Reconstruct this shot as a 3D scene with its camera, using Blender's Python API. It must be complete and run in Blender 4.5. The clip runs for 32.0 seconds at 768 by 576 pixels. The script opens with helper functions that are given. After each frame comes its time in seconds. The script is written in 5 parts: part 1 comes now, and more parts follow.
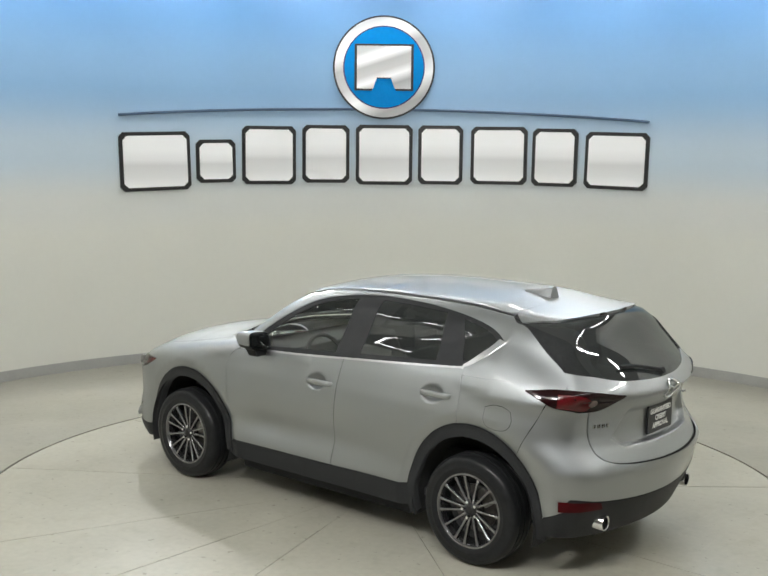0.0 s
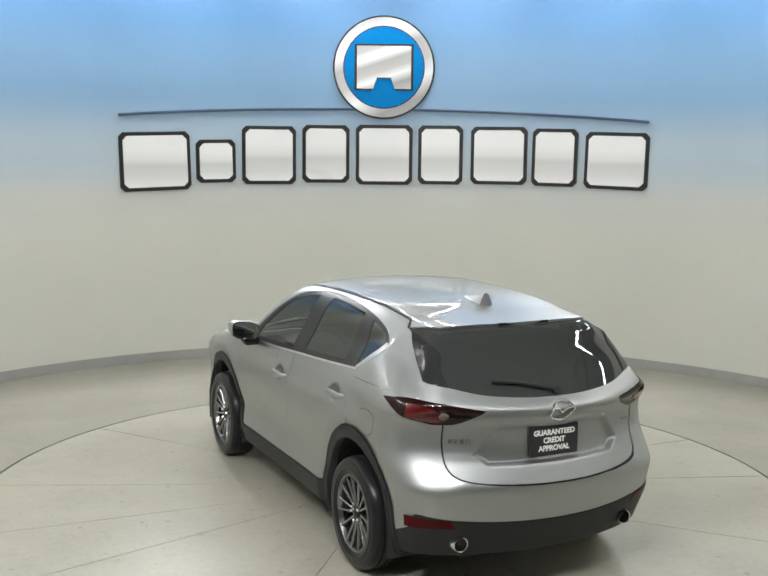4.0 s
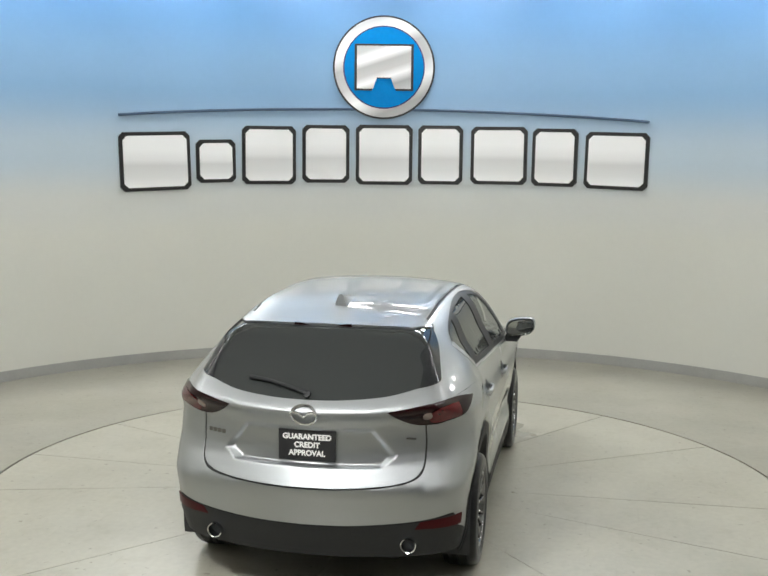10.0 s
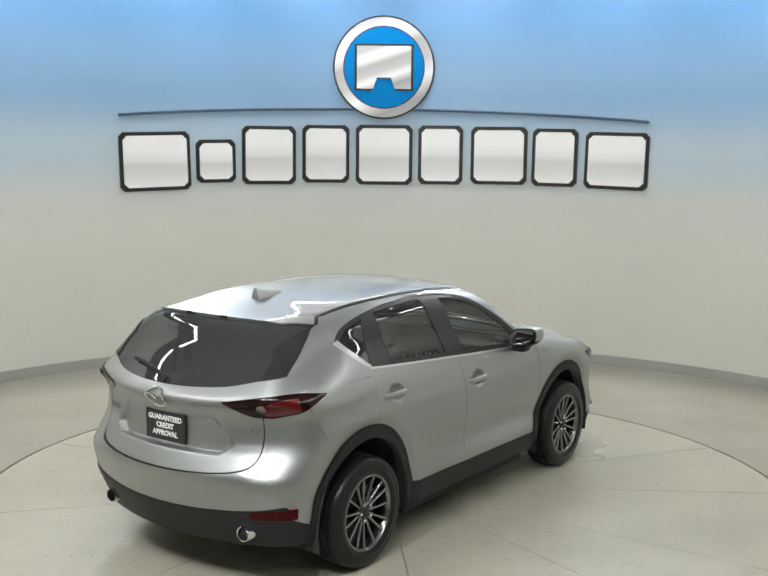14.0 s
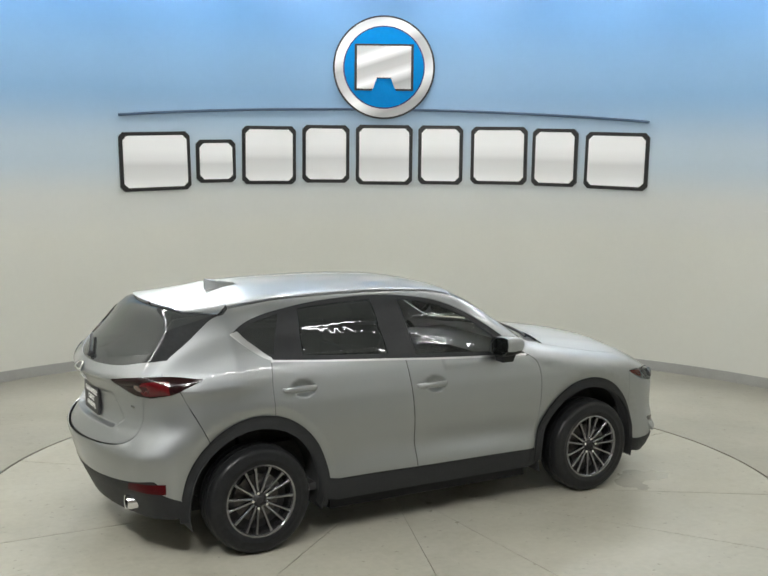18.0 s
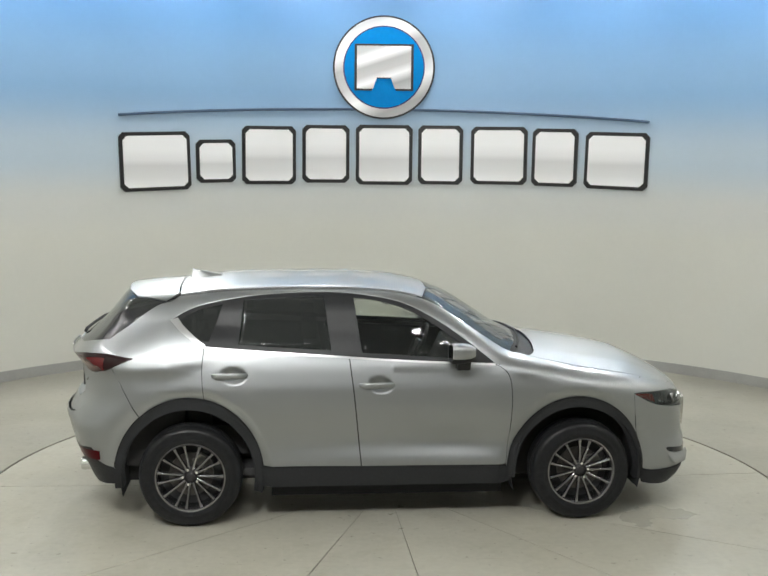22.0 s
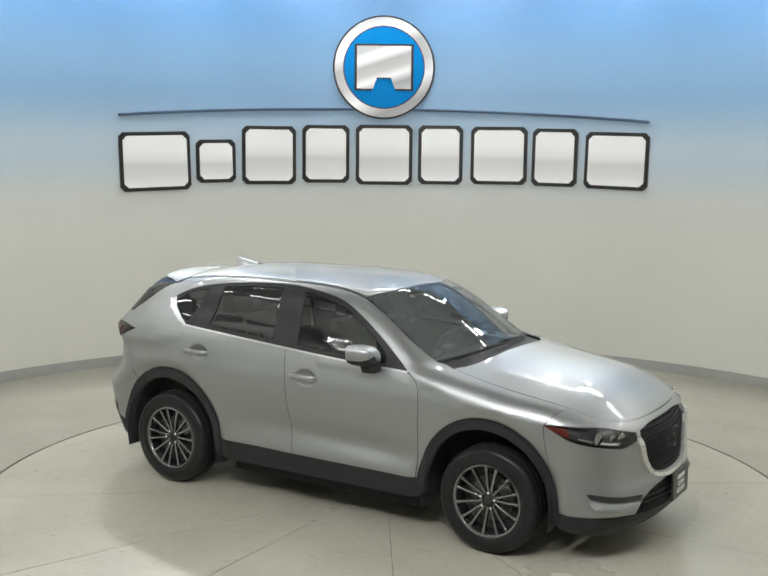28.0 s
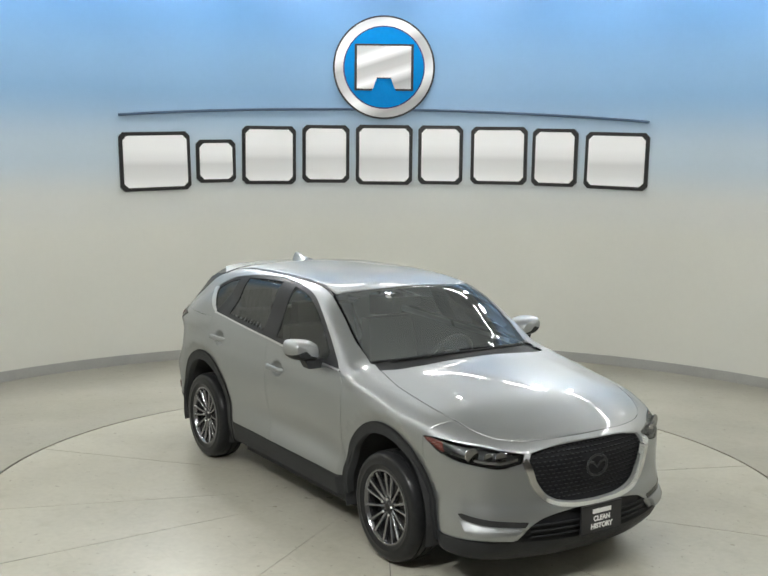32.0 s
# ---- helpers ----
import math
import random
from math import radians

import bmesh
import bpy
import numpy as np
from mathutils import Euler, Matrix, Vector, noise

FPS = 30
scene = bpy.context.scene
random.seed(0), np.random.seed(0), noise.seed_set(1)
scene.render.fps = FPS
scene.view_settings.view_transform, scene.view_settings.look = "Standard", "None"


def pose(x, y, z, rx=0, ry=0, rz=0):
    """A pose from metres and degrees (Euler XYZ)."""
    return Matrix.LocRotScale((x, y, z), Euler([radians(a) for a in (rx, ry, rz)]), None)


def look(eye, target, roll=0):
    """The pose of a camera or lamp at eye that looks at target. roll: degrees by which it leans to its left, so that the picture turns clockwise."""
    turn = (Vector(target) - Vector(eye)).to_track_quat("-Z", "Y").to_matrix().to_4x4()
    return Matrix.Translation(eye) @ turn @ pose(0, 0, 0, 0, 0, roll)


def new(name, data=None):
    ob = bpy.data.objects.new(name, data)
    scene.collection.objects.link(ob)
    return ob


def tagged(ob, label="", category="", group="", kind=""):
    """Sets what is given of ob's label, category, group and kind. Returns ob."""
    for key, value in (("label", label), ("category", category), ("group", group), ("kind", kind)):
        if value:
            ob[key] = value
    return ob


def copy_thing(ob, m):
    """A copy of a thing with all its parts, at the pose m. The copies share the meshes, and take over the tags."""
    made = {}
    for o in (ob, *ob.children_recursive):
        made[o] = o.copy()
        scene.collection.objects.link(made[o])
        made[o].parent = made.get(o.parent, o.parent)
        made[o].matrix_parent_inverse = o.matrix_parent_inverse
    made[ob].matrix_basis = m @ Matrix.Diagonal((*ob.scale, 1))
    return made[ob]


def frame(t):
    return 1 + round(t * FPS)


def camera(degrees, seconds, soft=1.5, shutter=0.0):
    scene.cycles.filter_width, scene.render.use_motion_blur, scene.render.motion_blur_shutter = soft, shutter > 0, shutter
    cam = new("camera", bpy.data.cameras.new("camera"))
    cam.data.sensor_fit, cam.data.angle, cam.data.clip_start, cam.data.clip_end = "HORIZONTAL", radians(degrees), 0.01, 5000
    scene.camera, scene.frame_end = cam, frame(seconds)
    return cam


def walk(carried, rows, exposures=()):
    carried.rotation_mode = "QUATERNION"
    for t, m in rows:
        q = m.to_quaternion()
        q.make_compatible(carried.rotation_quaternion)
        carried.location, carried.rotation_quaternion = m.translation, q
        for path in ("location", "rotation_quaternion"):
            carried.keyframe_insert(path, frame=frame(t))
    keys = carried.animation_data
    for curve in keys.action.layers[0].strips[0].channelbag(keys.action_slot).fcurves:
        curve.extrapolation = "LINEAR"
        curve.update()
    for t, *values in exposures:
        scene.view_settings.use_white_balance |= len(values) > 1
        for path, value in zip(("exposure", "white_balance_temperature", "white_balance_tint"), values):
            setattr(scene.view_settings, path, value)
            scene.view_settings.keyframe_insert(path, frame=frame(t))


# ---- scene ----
AXIS_TO_CAR = (-0.052, 0.0187)
BODY_DROP = 0.019

cam = camera(39.586, 32.0, soft=1.7)
EYE = Vector((0.0, -7.9255, 2.5638))
YAW, PITCH = -0.0041, 0.1315
AIM = EYE + 10 * Vector((math.sin(YAW) * math.cos(PITCH), math.cos(YAW) * math.cos(PITCH), -math.sin(PITCH)))
walk(cam, [(0.0, look(EYE, AIM, 0.589)), (32.0, look(EYE, AIM, 0.589))], exposures=[(0.0, 0.0), (32.0, 0.0)])


def turn_at(t):
    """The turntable's angle in degrees."""
    return 140.41 - 6.1372 * t


# ---- room measures ----
WALL_C, WALL_R, WALL_H = (0.03, -0.14), 5.46, 4.42
RING_R = 3.03

# ---- light ----
world = bpy.data.worlds.new("world")
scene.world = world
world.use_nodes = True
world.node_tree.nodes["Background"].inputs[0].default_value = (0.9, 0.95, 1.0, 1)
world.node_tree.nodes["Background"].inputs[1].default_value = 0.03
STRIP_POWER = 52.0
NEAR_POWER = 65.0
SPOT_POWER = 450.0


# ---- materials ----
def mat(name, rgb, rough=0.5, metal=0.0, coat=0.0, scale=0.0, vary=0.0, bump=0.0, fine=0.0, emit=0.0, spec=0.5, coat_rough=0.03):
    m = bpy.data.materials.new(name)
    m.use_nodes = True
    nt = m.node_tree
    b = nt.nodes["Principled BSDF"]
    b.inputs["Base Color"].default_value = (*rgb, 1)
    b.inputs["Roughness"].default_value = rough
    b.inputs["Metallic"].default_value = metal
    b.inputs["Coat Weight"].default_value = coat
    b.inputs["Coat Roughness"].default_value = coat_rough
    b.inputs["Specular IOR Level"].default_value = spec
    if emit:
        b.inputs["Emission Color"].default_value = (*rgb, 1)
        b.inputs["Emission Strength"].default_value = emit
    if scale:
        tc = nt.nodes.new("ShaderNodeTexCoord")
        n1 = nt.nodes.new("ShaderNodeTexNoise")
        n1.inputs["Scale"].default_value = scale
        n1.inputs["Detail"].default_value = 6
        nt.links.new(tc.outputs["Object"], n1.inputs["Vector"])
        n2 = nt.nodes.new("ShaderNodeTexNoise")
        n2.inputs["Scale"].default_value = fine or scale * 14
        n2.inputs["Detail"].default_value = 3
        nt.links.new(tc.outputs["Object"], n2.inputs["Vector"])
        mix = nt.nodes.new("ShaderNodeMath")
        mix.operation = "MULTIPLY_ADD"
        nt.links.new(n1.outputs["Fac"], mix.inputs[0])
        mix.inputs[1].default_value = 0.65
        sc = nt.nodes.new("ShaderNodeMath")
        sc.operation = "MULTIPLY"
        sc.inputs[1].default_value = 0.35
        nt.links.new(n2.outputs["Fac"], sc.inputs[0])
        nt.links.new(sc.outputs[0], mix.inputs[2])
        ramp = nt.nodes.new("ShaderNodeValToRGB")
        ramp.color_ramp.elements[0].position, ramp.color_ramp.elements[1].position = 0.32, 0.68
        ramp.color_ramp.elements[0].color = (*[max(c * (1 - vary), 0) for c in rgb], 1)
        ramp.color_ramp.elements[1].color = (*[min(c * (1 + vary), 1) for c in rgb], 1)
        nt.links.new(mix.outputs[0], ramp.inputs[0])
        nt.links.new(ramp.outputs[0], b.inputs["Base Color"])
        if bump:
            bp = nt.nodes.new("ShaderNodeBump")
            bp.inputs["Strength"].default_value = bump
            bp.inputs["Distance"].default_value = 0.01
            nt.links.new(mix.outputs[0], bp.inputs["Height"])
            nt.links.new(bp.outputs[0], b.inputs["Normal"])
    return m


def glass(name, tint, ior=1.5, rough=0.0, haze=0.0):
    m = bpy.data.materials.new(name)
    m.use_nodes = True
    nt = m.node_tree
    nt.nodes.clear()
    out = nt.nodes.new("ShaderNodeOutputMaterial")
    mx = nt.nodes.new("ShaderNodeMixShader")
    fr = nt.nodes.new("ShaderNodeFresnel")
    fr.inputs[0].default_value = ior
    tr = nt.nodes.new("ShaderNodeBsdfTransparent")
    tr.inputs[0].default_value = (*tint, 1)
    gl = nt.nodes.new("ShaderNodeBsdfGlossy")
    gl.inputs["Roughness"].default_value = rough
    gl.inputs[0].default_value = (0.95, 0.97, 0.97, 1)
    # grey diffuse share painted in for the veil of reflected light on the panes
    veil = nt.nodes.new("ShaderNodeMixShader")
    veil.inputs[0].default_value = haze
    df = nt.nodes.new("ShaderNodeBsdfDiffuse")
    df.inputs[0].default_value = (0.50, 0.54, 0.54, 1)
    nt.links.new(tr.outputs[0], veil.inputs[1])
    nt.links.new(df.outputs[0], veil.inputs[2])
    nt.links.new(fr.outputs[0], mx.inputs[0])
    nt.links.new(veil.outputs[0], mx.inputs[1])
    nt.links.new(gl.outputs[0], mx.inputs[2])
    nt.links.new(mx.outputs[0], out.inputs[0])
    return m


def wall_paint():
    m = mat("wall paint", (0.74, 0.73, 0.66), 0.42, scale=1.2, vary=0.025, bump=0.03)
    nt = m.node_tree
    b = nt.nodes["Principled BSDF"]
    tc = nt.nodes.new("ShaderNodeTexCoord")
    sep = nt.nodes.new("ShaderNodeSeparateXYZ")
    nt.links.new(tc.outputs["Object"], sep.inputs[0])
    mr = nt.nodes.new("ShaderNodeMapRange")
    mr.inputs["From Min"].default_value, mr.inputs["From Max"].default_value = 1.5, 4.3
    nt.links.new(sep.outputs["Z"], mr.inputs["Value"])
    # blue ramp stands in for an overlaid graphic; the wall itself is cream
    ramp = nt.nodes.new("ShaderNodeValToRGB")
    ramp.color_ramp.interpolation = "EASE"
    e = ramp.color_ramp.elements
    e[0].position, e[0].color = 0.0, (0.69, 0.69, 0.635, 1)
    e[1].position, e[1].color = 1.0, (0.10, 0.25, 0.48, 1)
    for pos, col in ((0.14, (0.66, 0.67, 0.645, 1)), (0.34, (0.50, 0.60, 0.69, 1)), (0.62, (0.235, 0.41, 0.63, 1))):
        k = e.new(pos)
        k.color = col
    nt.links.new(mr.outputs[0], ramp.inputs[0])
    old = b.inputs["Base Color"].links[0].from_node
    old.color_ramp.elements[0].color = (0.96, 0.96, 0.96, 1)
    old.color_ramp.elements[1].color = (1, 1, 1, 1)
    mul = nt.nodes.new("ShaderNodeMixRGB")
    mul.blend_type = "MULTIPLY"
    mul.inputs[0].default_value = 1
    side = nt.nodes.new("ShaderNodeMapRange")
    side.interpolation_type = "SMOOTHSTEP"
    side.inputs["From Min"].default_value, side.inputs["From Max"].default_value = 2.9, 3.4
    nt.links.new(sep.outputs["Y"], side.inputs["Value"])
    blue_fade = nt.nodes.new("ShaderNodeMixRGB")
    blue_fade.inputs[1].default_value = (0.69, 0.69, 0.635, 1)
    nt.links.new(side.outputs[0], blue_fade.inputs[0])
    nt.links.new(ramp.outputs[0], blue_fade.inputs[2])
    nt.links.new(blue_fade.outputs[0], mul.inputs[1])
    nt.links.new(old.outputs[0], mul.inputs[2])
    nt.links.new(mul.outputs[0], b.inputs["Base Color"])
    return m


def worn_concrete(name, rgb, rough):
    """Sealed concrete: cloudy stains, small dark spots, fine scratches and an uneven sheen."""
    m = mat(name, rgb, rough, scale=1.3, vary=0.12, bump=0.02, fine=22)
    nt = m.node_tree
    b = nt.nodes["Principled BSDF"]
    tc = nt.nodes.new("ShaderNodeTexCoord")
    colour = b.inputs["Base Color"].links[0].from_socket

    def layer(vec_scale, scale, detail, lo, hi, dark, light, distortion=0.0):
        mp = nt.nodes.new("ShaderNodeMapping")
        mp.inputs["Scale"].default_value = vec_scale
        mp.inputs["Rotation"].default_value = (0, 0, 0.4 * scale)
        nt.links.new(tc.outputs["Object"], mp.inputs[0])
        n = nt.nodes.new("ShaderNodeTexNoise")
        n.inputs["Scale"].default_value, n.inputs["Detail"].default_value, n.inputs["Distortion"].default_value = scale, detail, distortion
        nt.links.new(mp.outputs[0], n.inputs["Vector"])
        r = nt.nodes.new("ShaderNodeValToRGB")
        r.color_ramp.elements[0].position, r.color_ramp.elements[1].position = lo, hi
        r.color_ramp.elements[0].color = (*dark, 1)
        r.color_ramp.elements[1].color = (*light, 1)
        nt.links.new(n.outputs["Fac"], r.inputs[0])
        return r

    one = (1, 1, 1)
    layers = [layer((1, 1, 1), 0.75, 7, 0.30, 0.70, (0.88, 0.87, 0.84), one, 0.3),
              layer((1, 1, 1), 5.5, 8, 0.25, 0.45, (0.91, 0.90, 0.87), one),
              layer((1, 1, 1), 19.0, 3, 0.29, 0.33, (0.66, 0.64, 0.60), one),
              layer((1.0, 26, 1), 1.7, 4, 0.28, 0.36, (0.92, 0.91, 0.89), one, 0.3),
              layer((22, 0.9, 1), 1.3, 4, 0.62, 0.70, one, (1.04, 1.04, 1.04), 0.3)]
    for r in layers:
        mul = nt.nodes.new("ShaderNodeMixRGB")
        mul.blend_type = "MULTIPLY"
        mul.inputs[0].default_value = 1
        nt.links.new(colour, mul.inputs[1])
        nt.links.new(r.outputs[0], mul.inputs[2])
        colour = mul.outputs[0]
    nt.links.new(colour, b.inputs["Base Color"])
    sheen = nt.nodes.new("ShaderNodeMapRange")
    sheen.inputs["To Min"].default_value, sheen.inputs["To Max"].default_value = rough + 0.05, rough - 0.01
    nt.links.new(layers[0].outputs[0], sheen.inputs["Value"])
    sheen.inputs["From Min"].default_value = 0.85
    nt.links.new(sheen.outputs[0], b.inputs["Roughness"])
    return m


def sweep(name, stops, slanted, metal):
    """Sign enamel or silver whose sheen is painted into the colour as soft bands of grey across each piece."""
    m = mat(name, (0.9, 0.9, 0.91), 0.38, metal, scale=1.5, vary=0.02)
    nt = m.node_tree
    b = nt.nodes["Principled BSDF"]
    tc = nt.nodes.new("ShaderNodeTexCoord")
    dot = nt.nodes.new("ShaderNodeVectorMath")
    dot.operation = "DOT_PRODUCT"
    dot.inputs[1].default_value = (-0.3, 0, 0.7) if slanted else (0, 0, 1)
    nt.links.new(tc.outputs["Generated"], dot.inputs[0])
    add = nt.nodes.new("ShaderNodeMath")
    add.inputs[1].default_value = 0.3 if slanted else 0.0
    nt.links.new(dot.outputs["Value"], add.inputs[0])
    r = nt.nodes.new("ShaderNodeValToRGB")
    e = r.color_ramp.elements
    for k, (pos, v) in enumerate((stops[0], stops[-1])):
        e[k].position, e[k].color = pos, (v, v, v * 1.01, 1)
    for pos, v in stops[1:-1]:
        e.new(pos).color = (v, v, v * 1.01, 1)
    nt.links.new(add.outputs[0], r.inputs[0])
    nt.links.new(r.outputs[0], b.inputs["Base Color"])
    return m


WALL = wall_paint()
CONCRETE = worn_concrete("sealed concrete", (0.335, 0.326, 0.277), 0.31)
DISC = worn_concrete("turntable concrete", (0.43, 0.419, 0.357), 0.28)
SEAM = mat("seam filler", (0.10, 0.10, 0.09), 0.8, scale=20, vary=0.3)
BASE = mat("vinyl cove base", (0.36, 0.36, 0.345), 0.45, scale=3, vary=0.08)
ROOMW = mat("dim wall", (0.62, 0.61, 0.57), 0.8, scale=1.0, vary=0.06)
CEIL = mat("ceiling board", (0.62, 0.62, 0.59), 0.85, scale=2.0, vary=0.05)
PAINT = mat("silver metallic paint", (0.37, 0.386, 0.395), 0.45, 1.0, 0.9, scale=900, vary=0.10, bump=0.0, fine=2600, coat_rough=0.045)
PLASTIC = mat("black textured plastic", (0.025, 0.0262, 0.028), 0.5, scale=160, vary=0.25, bump=0.15, spec=0.2)
GLOSSY = mat("gloss black trim", (0.024, 0.025, 0.027), 0.15, scale=4, vary=0.2)
GRILLE = mat("matt black mesh", (0.016, 0.0168, 0.019), 0.5, scale=40, vary=0.2, spec=0.2)
SATIN = mat("satin black trim", (0.020, 0.021, 0.023), 0.42, scale=6, vary=0.2, spec=0.3)
RUBBER = mat("tyre rubber", (0.015, 0.0156, 0.0166), 0.28, scale=30, vary=0.25, bump=0.02, spec=0.2)
DULLCHROME = mat("dull chrome", (0.40, 0.40, 0.405), 0.14, 1.0, scale=8, vary=0.03)
CHROME = mat("bright chrome", (0.80, 0.81, 0.82), 0.09, 1.0, scale=8, vary=0.03)
ALLOY = mat("gunmetal alloy", (0.23, 0.23, 0.24), 0.19, 0.95, 0.3, scale=12, vary=0.1)
DARKALLOY = mat("dark alloy recess", (0.05, 0.05, 0.052), 0.4, 0.7, scale=12, vary=0.2)
DISCSTEEL = mat("dark brake disc", (0.12, 0.115, 0.11), 0.45, 1.0, scale=30, vary=0.25)
STEEL = mat("brushed brake steel", (0.36, 0.35, 0.34), 0.35, 1.0, scale=30, vary=0.2)
REDLENS = mat("red lamp lens", (0.085, 0.003, 0.005), 0.14, coat=0.0, scale=30, vary=0.25)
DARKRED = mat("smoked lamp lens", (0.012, 0.0025, 0.003), 0.10, coat=0.0, scale=20, vary=0.3, spec=0.3)
REFLECTOR = mat("red bumper reflector", (0.055, 0.002, 0.004), 0.3, scale=90, vary=0.3, spec=0.12)
TRIMSILVER = mat("satin silver trim", (0.62, 0.63, 0.64), 0.34, 0.9, 0.5, scale=10, vary=0.03)
AMBER = mat("amber red reflector", (0.20, 0.028, 0.018), 0.18, coat=1.0, scale=60, vary=0.3)
LAMPGREY = mat("lamp bulb housing", (0.22, 0.17, 0.15), 0.2, 0.2, 0.6, scale=20, vary=0.15)
CABIN = mat("black cabin trim", (0.055, 0.055, 0.057), 0.6, scale=40, vary=0.1)
CLOTH = mat("black seat cloth", (0.045, 0.045, 0.046), 0.85, scale=12, vary=0.15)
HEADLINER = mat("grey headliner", (0.42, 0.42, 0.40), 0.9, scale=60, vary=0.1)
WHITE = mat("white print", (0.82, 0.82, 0.80), 0.5, scale=10, vary=0.03)
PLATE = mat("black plastic plate", (0.02, 0.02, 0.022), 0.35, scale=12, vary=0.2)
UNDER = mat("underbody", (0.028, 0.029, 0.030), 0.8, scale=8, vary=0.3)
CLEAR = glass("clear glass", (0.86, 0.89, 0.86), haze=0.14)
DOORGLASS = glass("light tinted glass", (0.80, 0.83, 0.80), haze=0.015)
PRIVACY = glass("privacy glass", (0.05, 0.054, 0.058), haze=0.045)
REARGLASS = glass("hazy privacy glass", (0.05, 0.054, 0.058), haze=0.07)
MIRROR = mat("mirror glass", (0.42, 0.44, 0.44), 0.02, 1.0)
LENS = glass("clear lamp lens", (0.86, 0.88, 0.88))
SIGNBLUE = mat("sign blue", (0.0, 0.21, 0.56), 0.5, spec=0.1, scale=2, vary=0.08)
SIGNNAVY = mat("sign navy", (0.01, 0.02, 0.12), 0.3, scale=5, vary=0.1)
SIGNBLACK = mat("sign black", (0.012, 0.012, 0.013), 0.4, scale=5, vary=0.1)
# light and dark stops are highlights painted into the colour
SIGNSILVER = sweep("sign silver painted sheen", ((0.0, 0.50), (0.18, 0.34), (0.33, 0.80), (0.45, 0.48), (0.60, 0.40), (0.74, 0.88), (0.86, 0.50), (1.0, 0.42)), True, 0.4)
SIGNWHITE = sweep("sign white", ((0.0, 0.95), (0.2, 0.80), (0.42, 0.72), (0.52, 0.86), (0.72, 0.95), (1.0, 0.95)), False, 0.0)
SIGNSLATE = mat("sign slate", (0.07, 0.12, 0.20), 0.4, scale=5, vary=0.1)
LED = mat("led diffuser", (1.0, 1.0, 0.985), 0.5, emit=STRIP_POWER)
# stronger copy of the diffuser, added to brighten the car's near side
NEARLED = mat("boosted led diffuser", (1.0, 1.0, 0.985), 0.5, emit=NEAR_POWER)
BULB = mat("spot lens", (1.0, 0.97, 0.92), 0.5, emit=60.0)
HOUSING = mat("white fixture housing", (0.7, 0.7, 0.7), 0.4, scale=6, vary=0.03)


# ---- mesh helpers ----
def mesh_object(name, verts, faces, material, parent=None, label="", smooth=True, normals=None):
    me = bpy.data.meshes.new(name)
    me.from_pydata([tuple(v) for v in verts], [], [tuple(int(i) for i in f) for f in faces])
    me.materials.append(material)
    if smooth:
        me.polygons.foreach_set("use_smooth", [True] * len(me.polygons))
    me.update()
    if normals is not None:
        me.normals_split_custom_set_from_vertices([tuple(n) for n in normals])
    ob = new(name, me)
    if parent:
        ob.parent = parent
    if label:
        ob["label"] = label
    return ob


def part(name, bm, material, parent=None, label="", smooth=True, bevel=0.0, segments=2, sharp=40):
    if bevel:
        bmesh.ops.bevel(bm, geom=[e for e in bm.edges if e.is_manifold and e.calc_face_angle(0) > 0.6], offset=bevel,
                        segments=segments, profile=0.6, affect="EDGES", clamp_overlap=True)
    bmesh.ops.recalc_face_normals(bm, faces=bm.faces)
    me = bpy.data.meshes.new(name)
    bm.to_mesh(me)
    bm.free()
    me.materials.append(material)
    if smooth:
        me.polygons.foreach_set("use_smooth", [True] * len(me.polygons))
        me.set_sharp_from_angle(angle=radians(sharp))
    ob = new(name, me)
    if parent:
        ob.parent = parent
    if label:
        ob["label"] = label
    return ob


def box(bm, cx, cy, cz, sx, sy, sz, m=None, taper=(1, 1), shift=(0, 0)):
    """A box about a centre; taper and shift act on its top."""
    vs = []
    for k in (-1, 1):
        for i, j in ((-1, -1), (1, -1), (1, 1), (-1, 1)):
            a, b = (taper if k > 0 else (1, 1))
            v = Vector((cx + i * sx / 2 * a + (shift[0] if k > 0 else 0), cy + j * sy / 2 * b + (shift[1] if k > 0 else 0), cz + k * sz / 2))
            vs.append(bm.verts.new(m @ v if m else v))
    for f in ((3, 2, 1, 0), (4, 5, 6, 7), (0, 1, 5, 4), (1, 2, 6, 5), (2, 3, 7, 6), (3, 0, 4, 7)):
        bm.faces.new([vs[i] for i in f])
    return vs


def lathe(bm, rows, n=48, m=None, close=False):
    """Turns rows of (radius, along) about the local y axis."""
    rings = []
    for r, a in rows:
        ring = []
        for i in range(n):
            t = 2 * math.pi * i / n
            v = Vector((r * math.cos(t), a, r * math.sin(t)))
            ring.append(bm.verts.new(m @ v if m else v))
        rings.append(ring)
    pairs = list(zip(rings[:-1], rings[1:])) + ([(rings[-1], rings[0])] if close else [])
    for p, q in pairs:
        for i in range(n):
            bm.faces.new((p[i], p[(i + 1) % n], q[(i + 1) % n], q[i]))
    if not close:
        for r in (rings[0], rings[-1]):
            try:
                bm.faces.new(r)
            except ValueError:
                pass


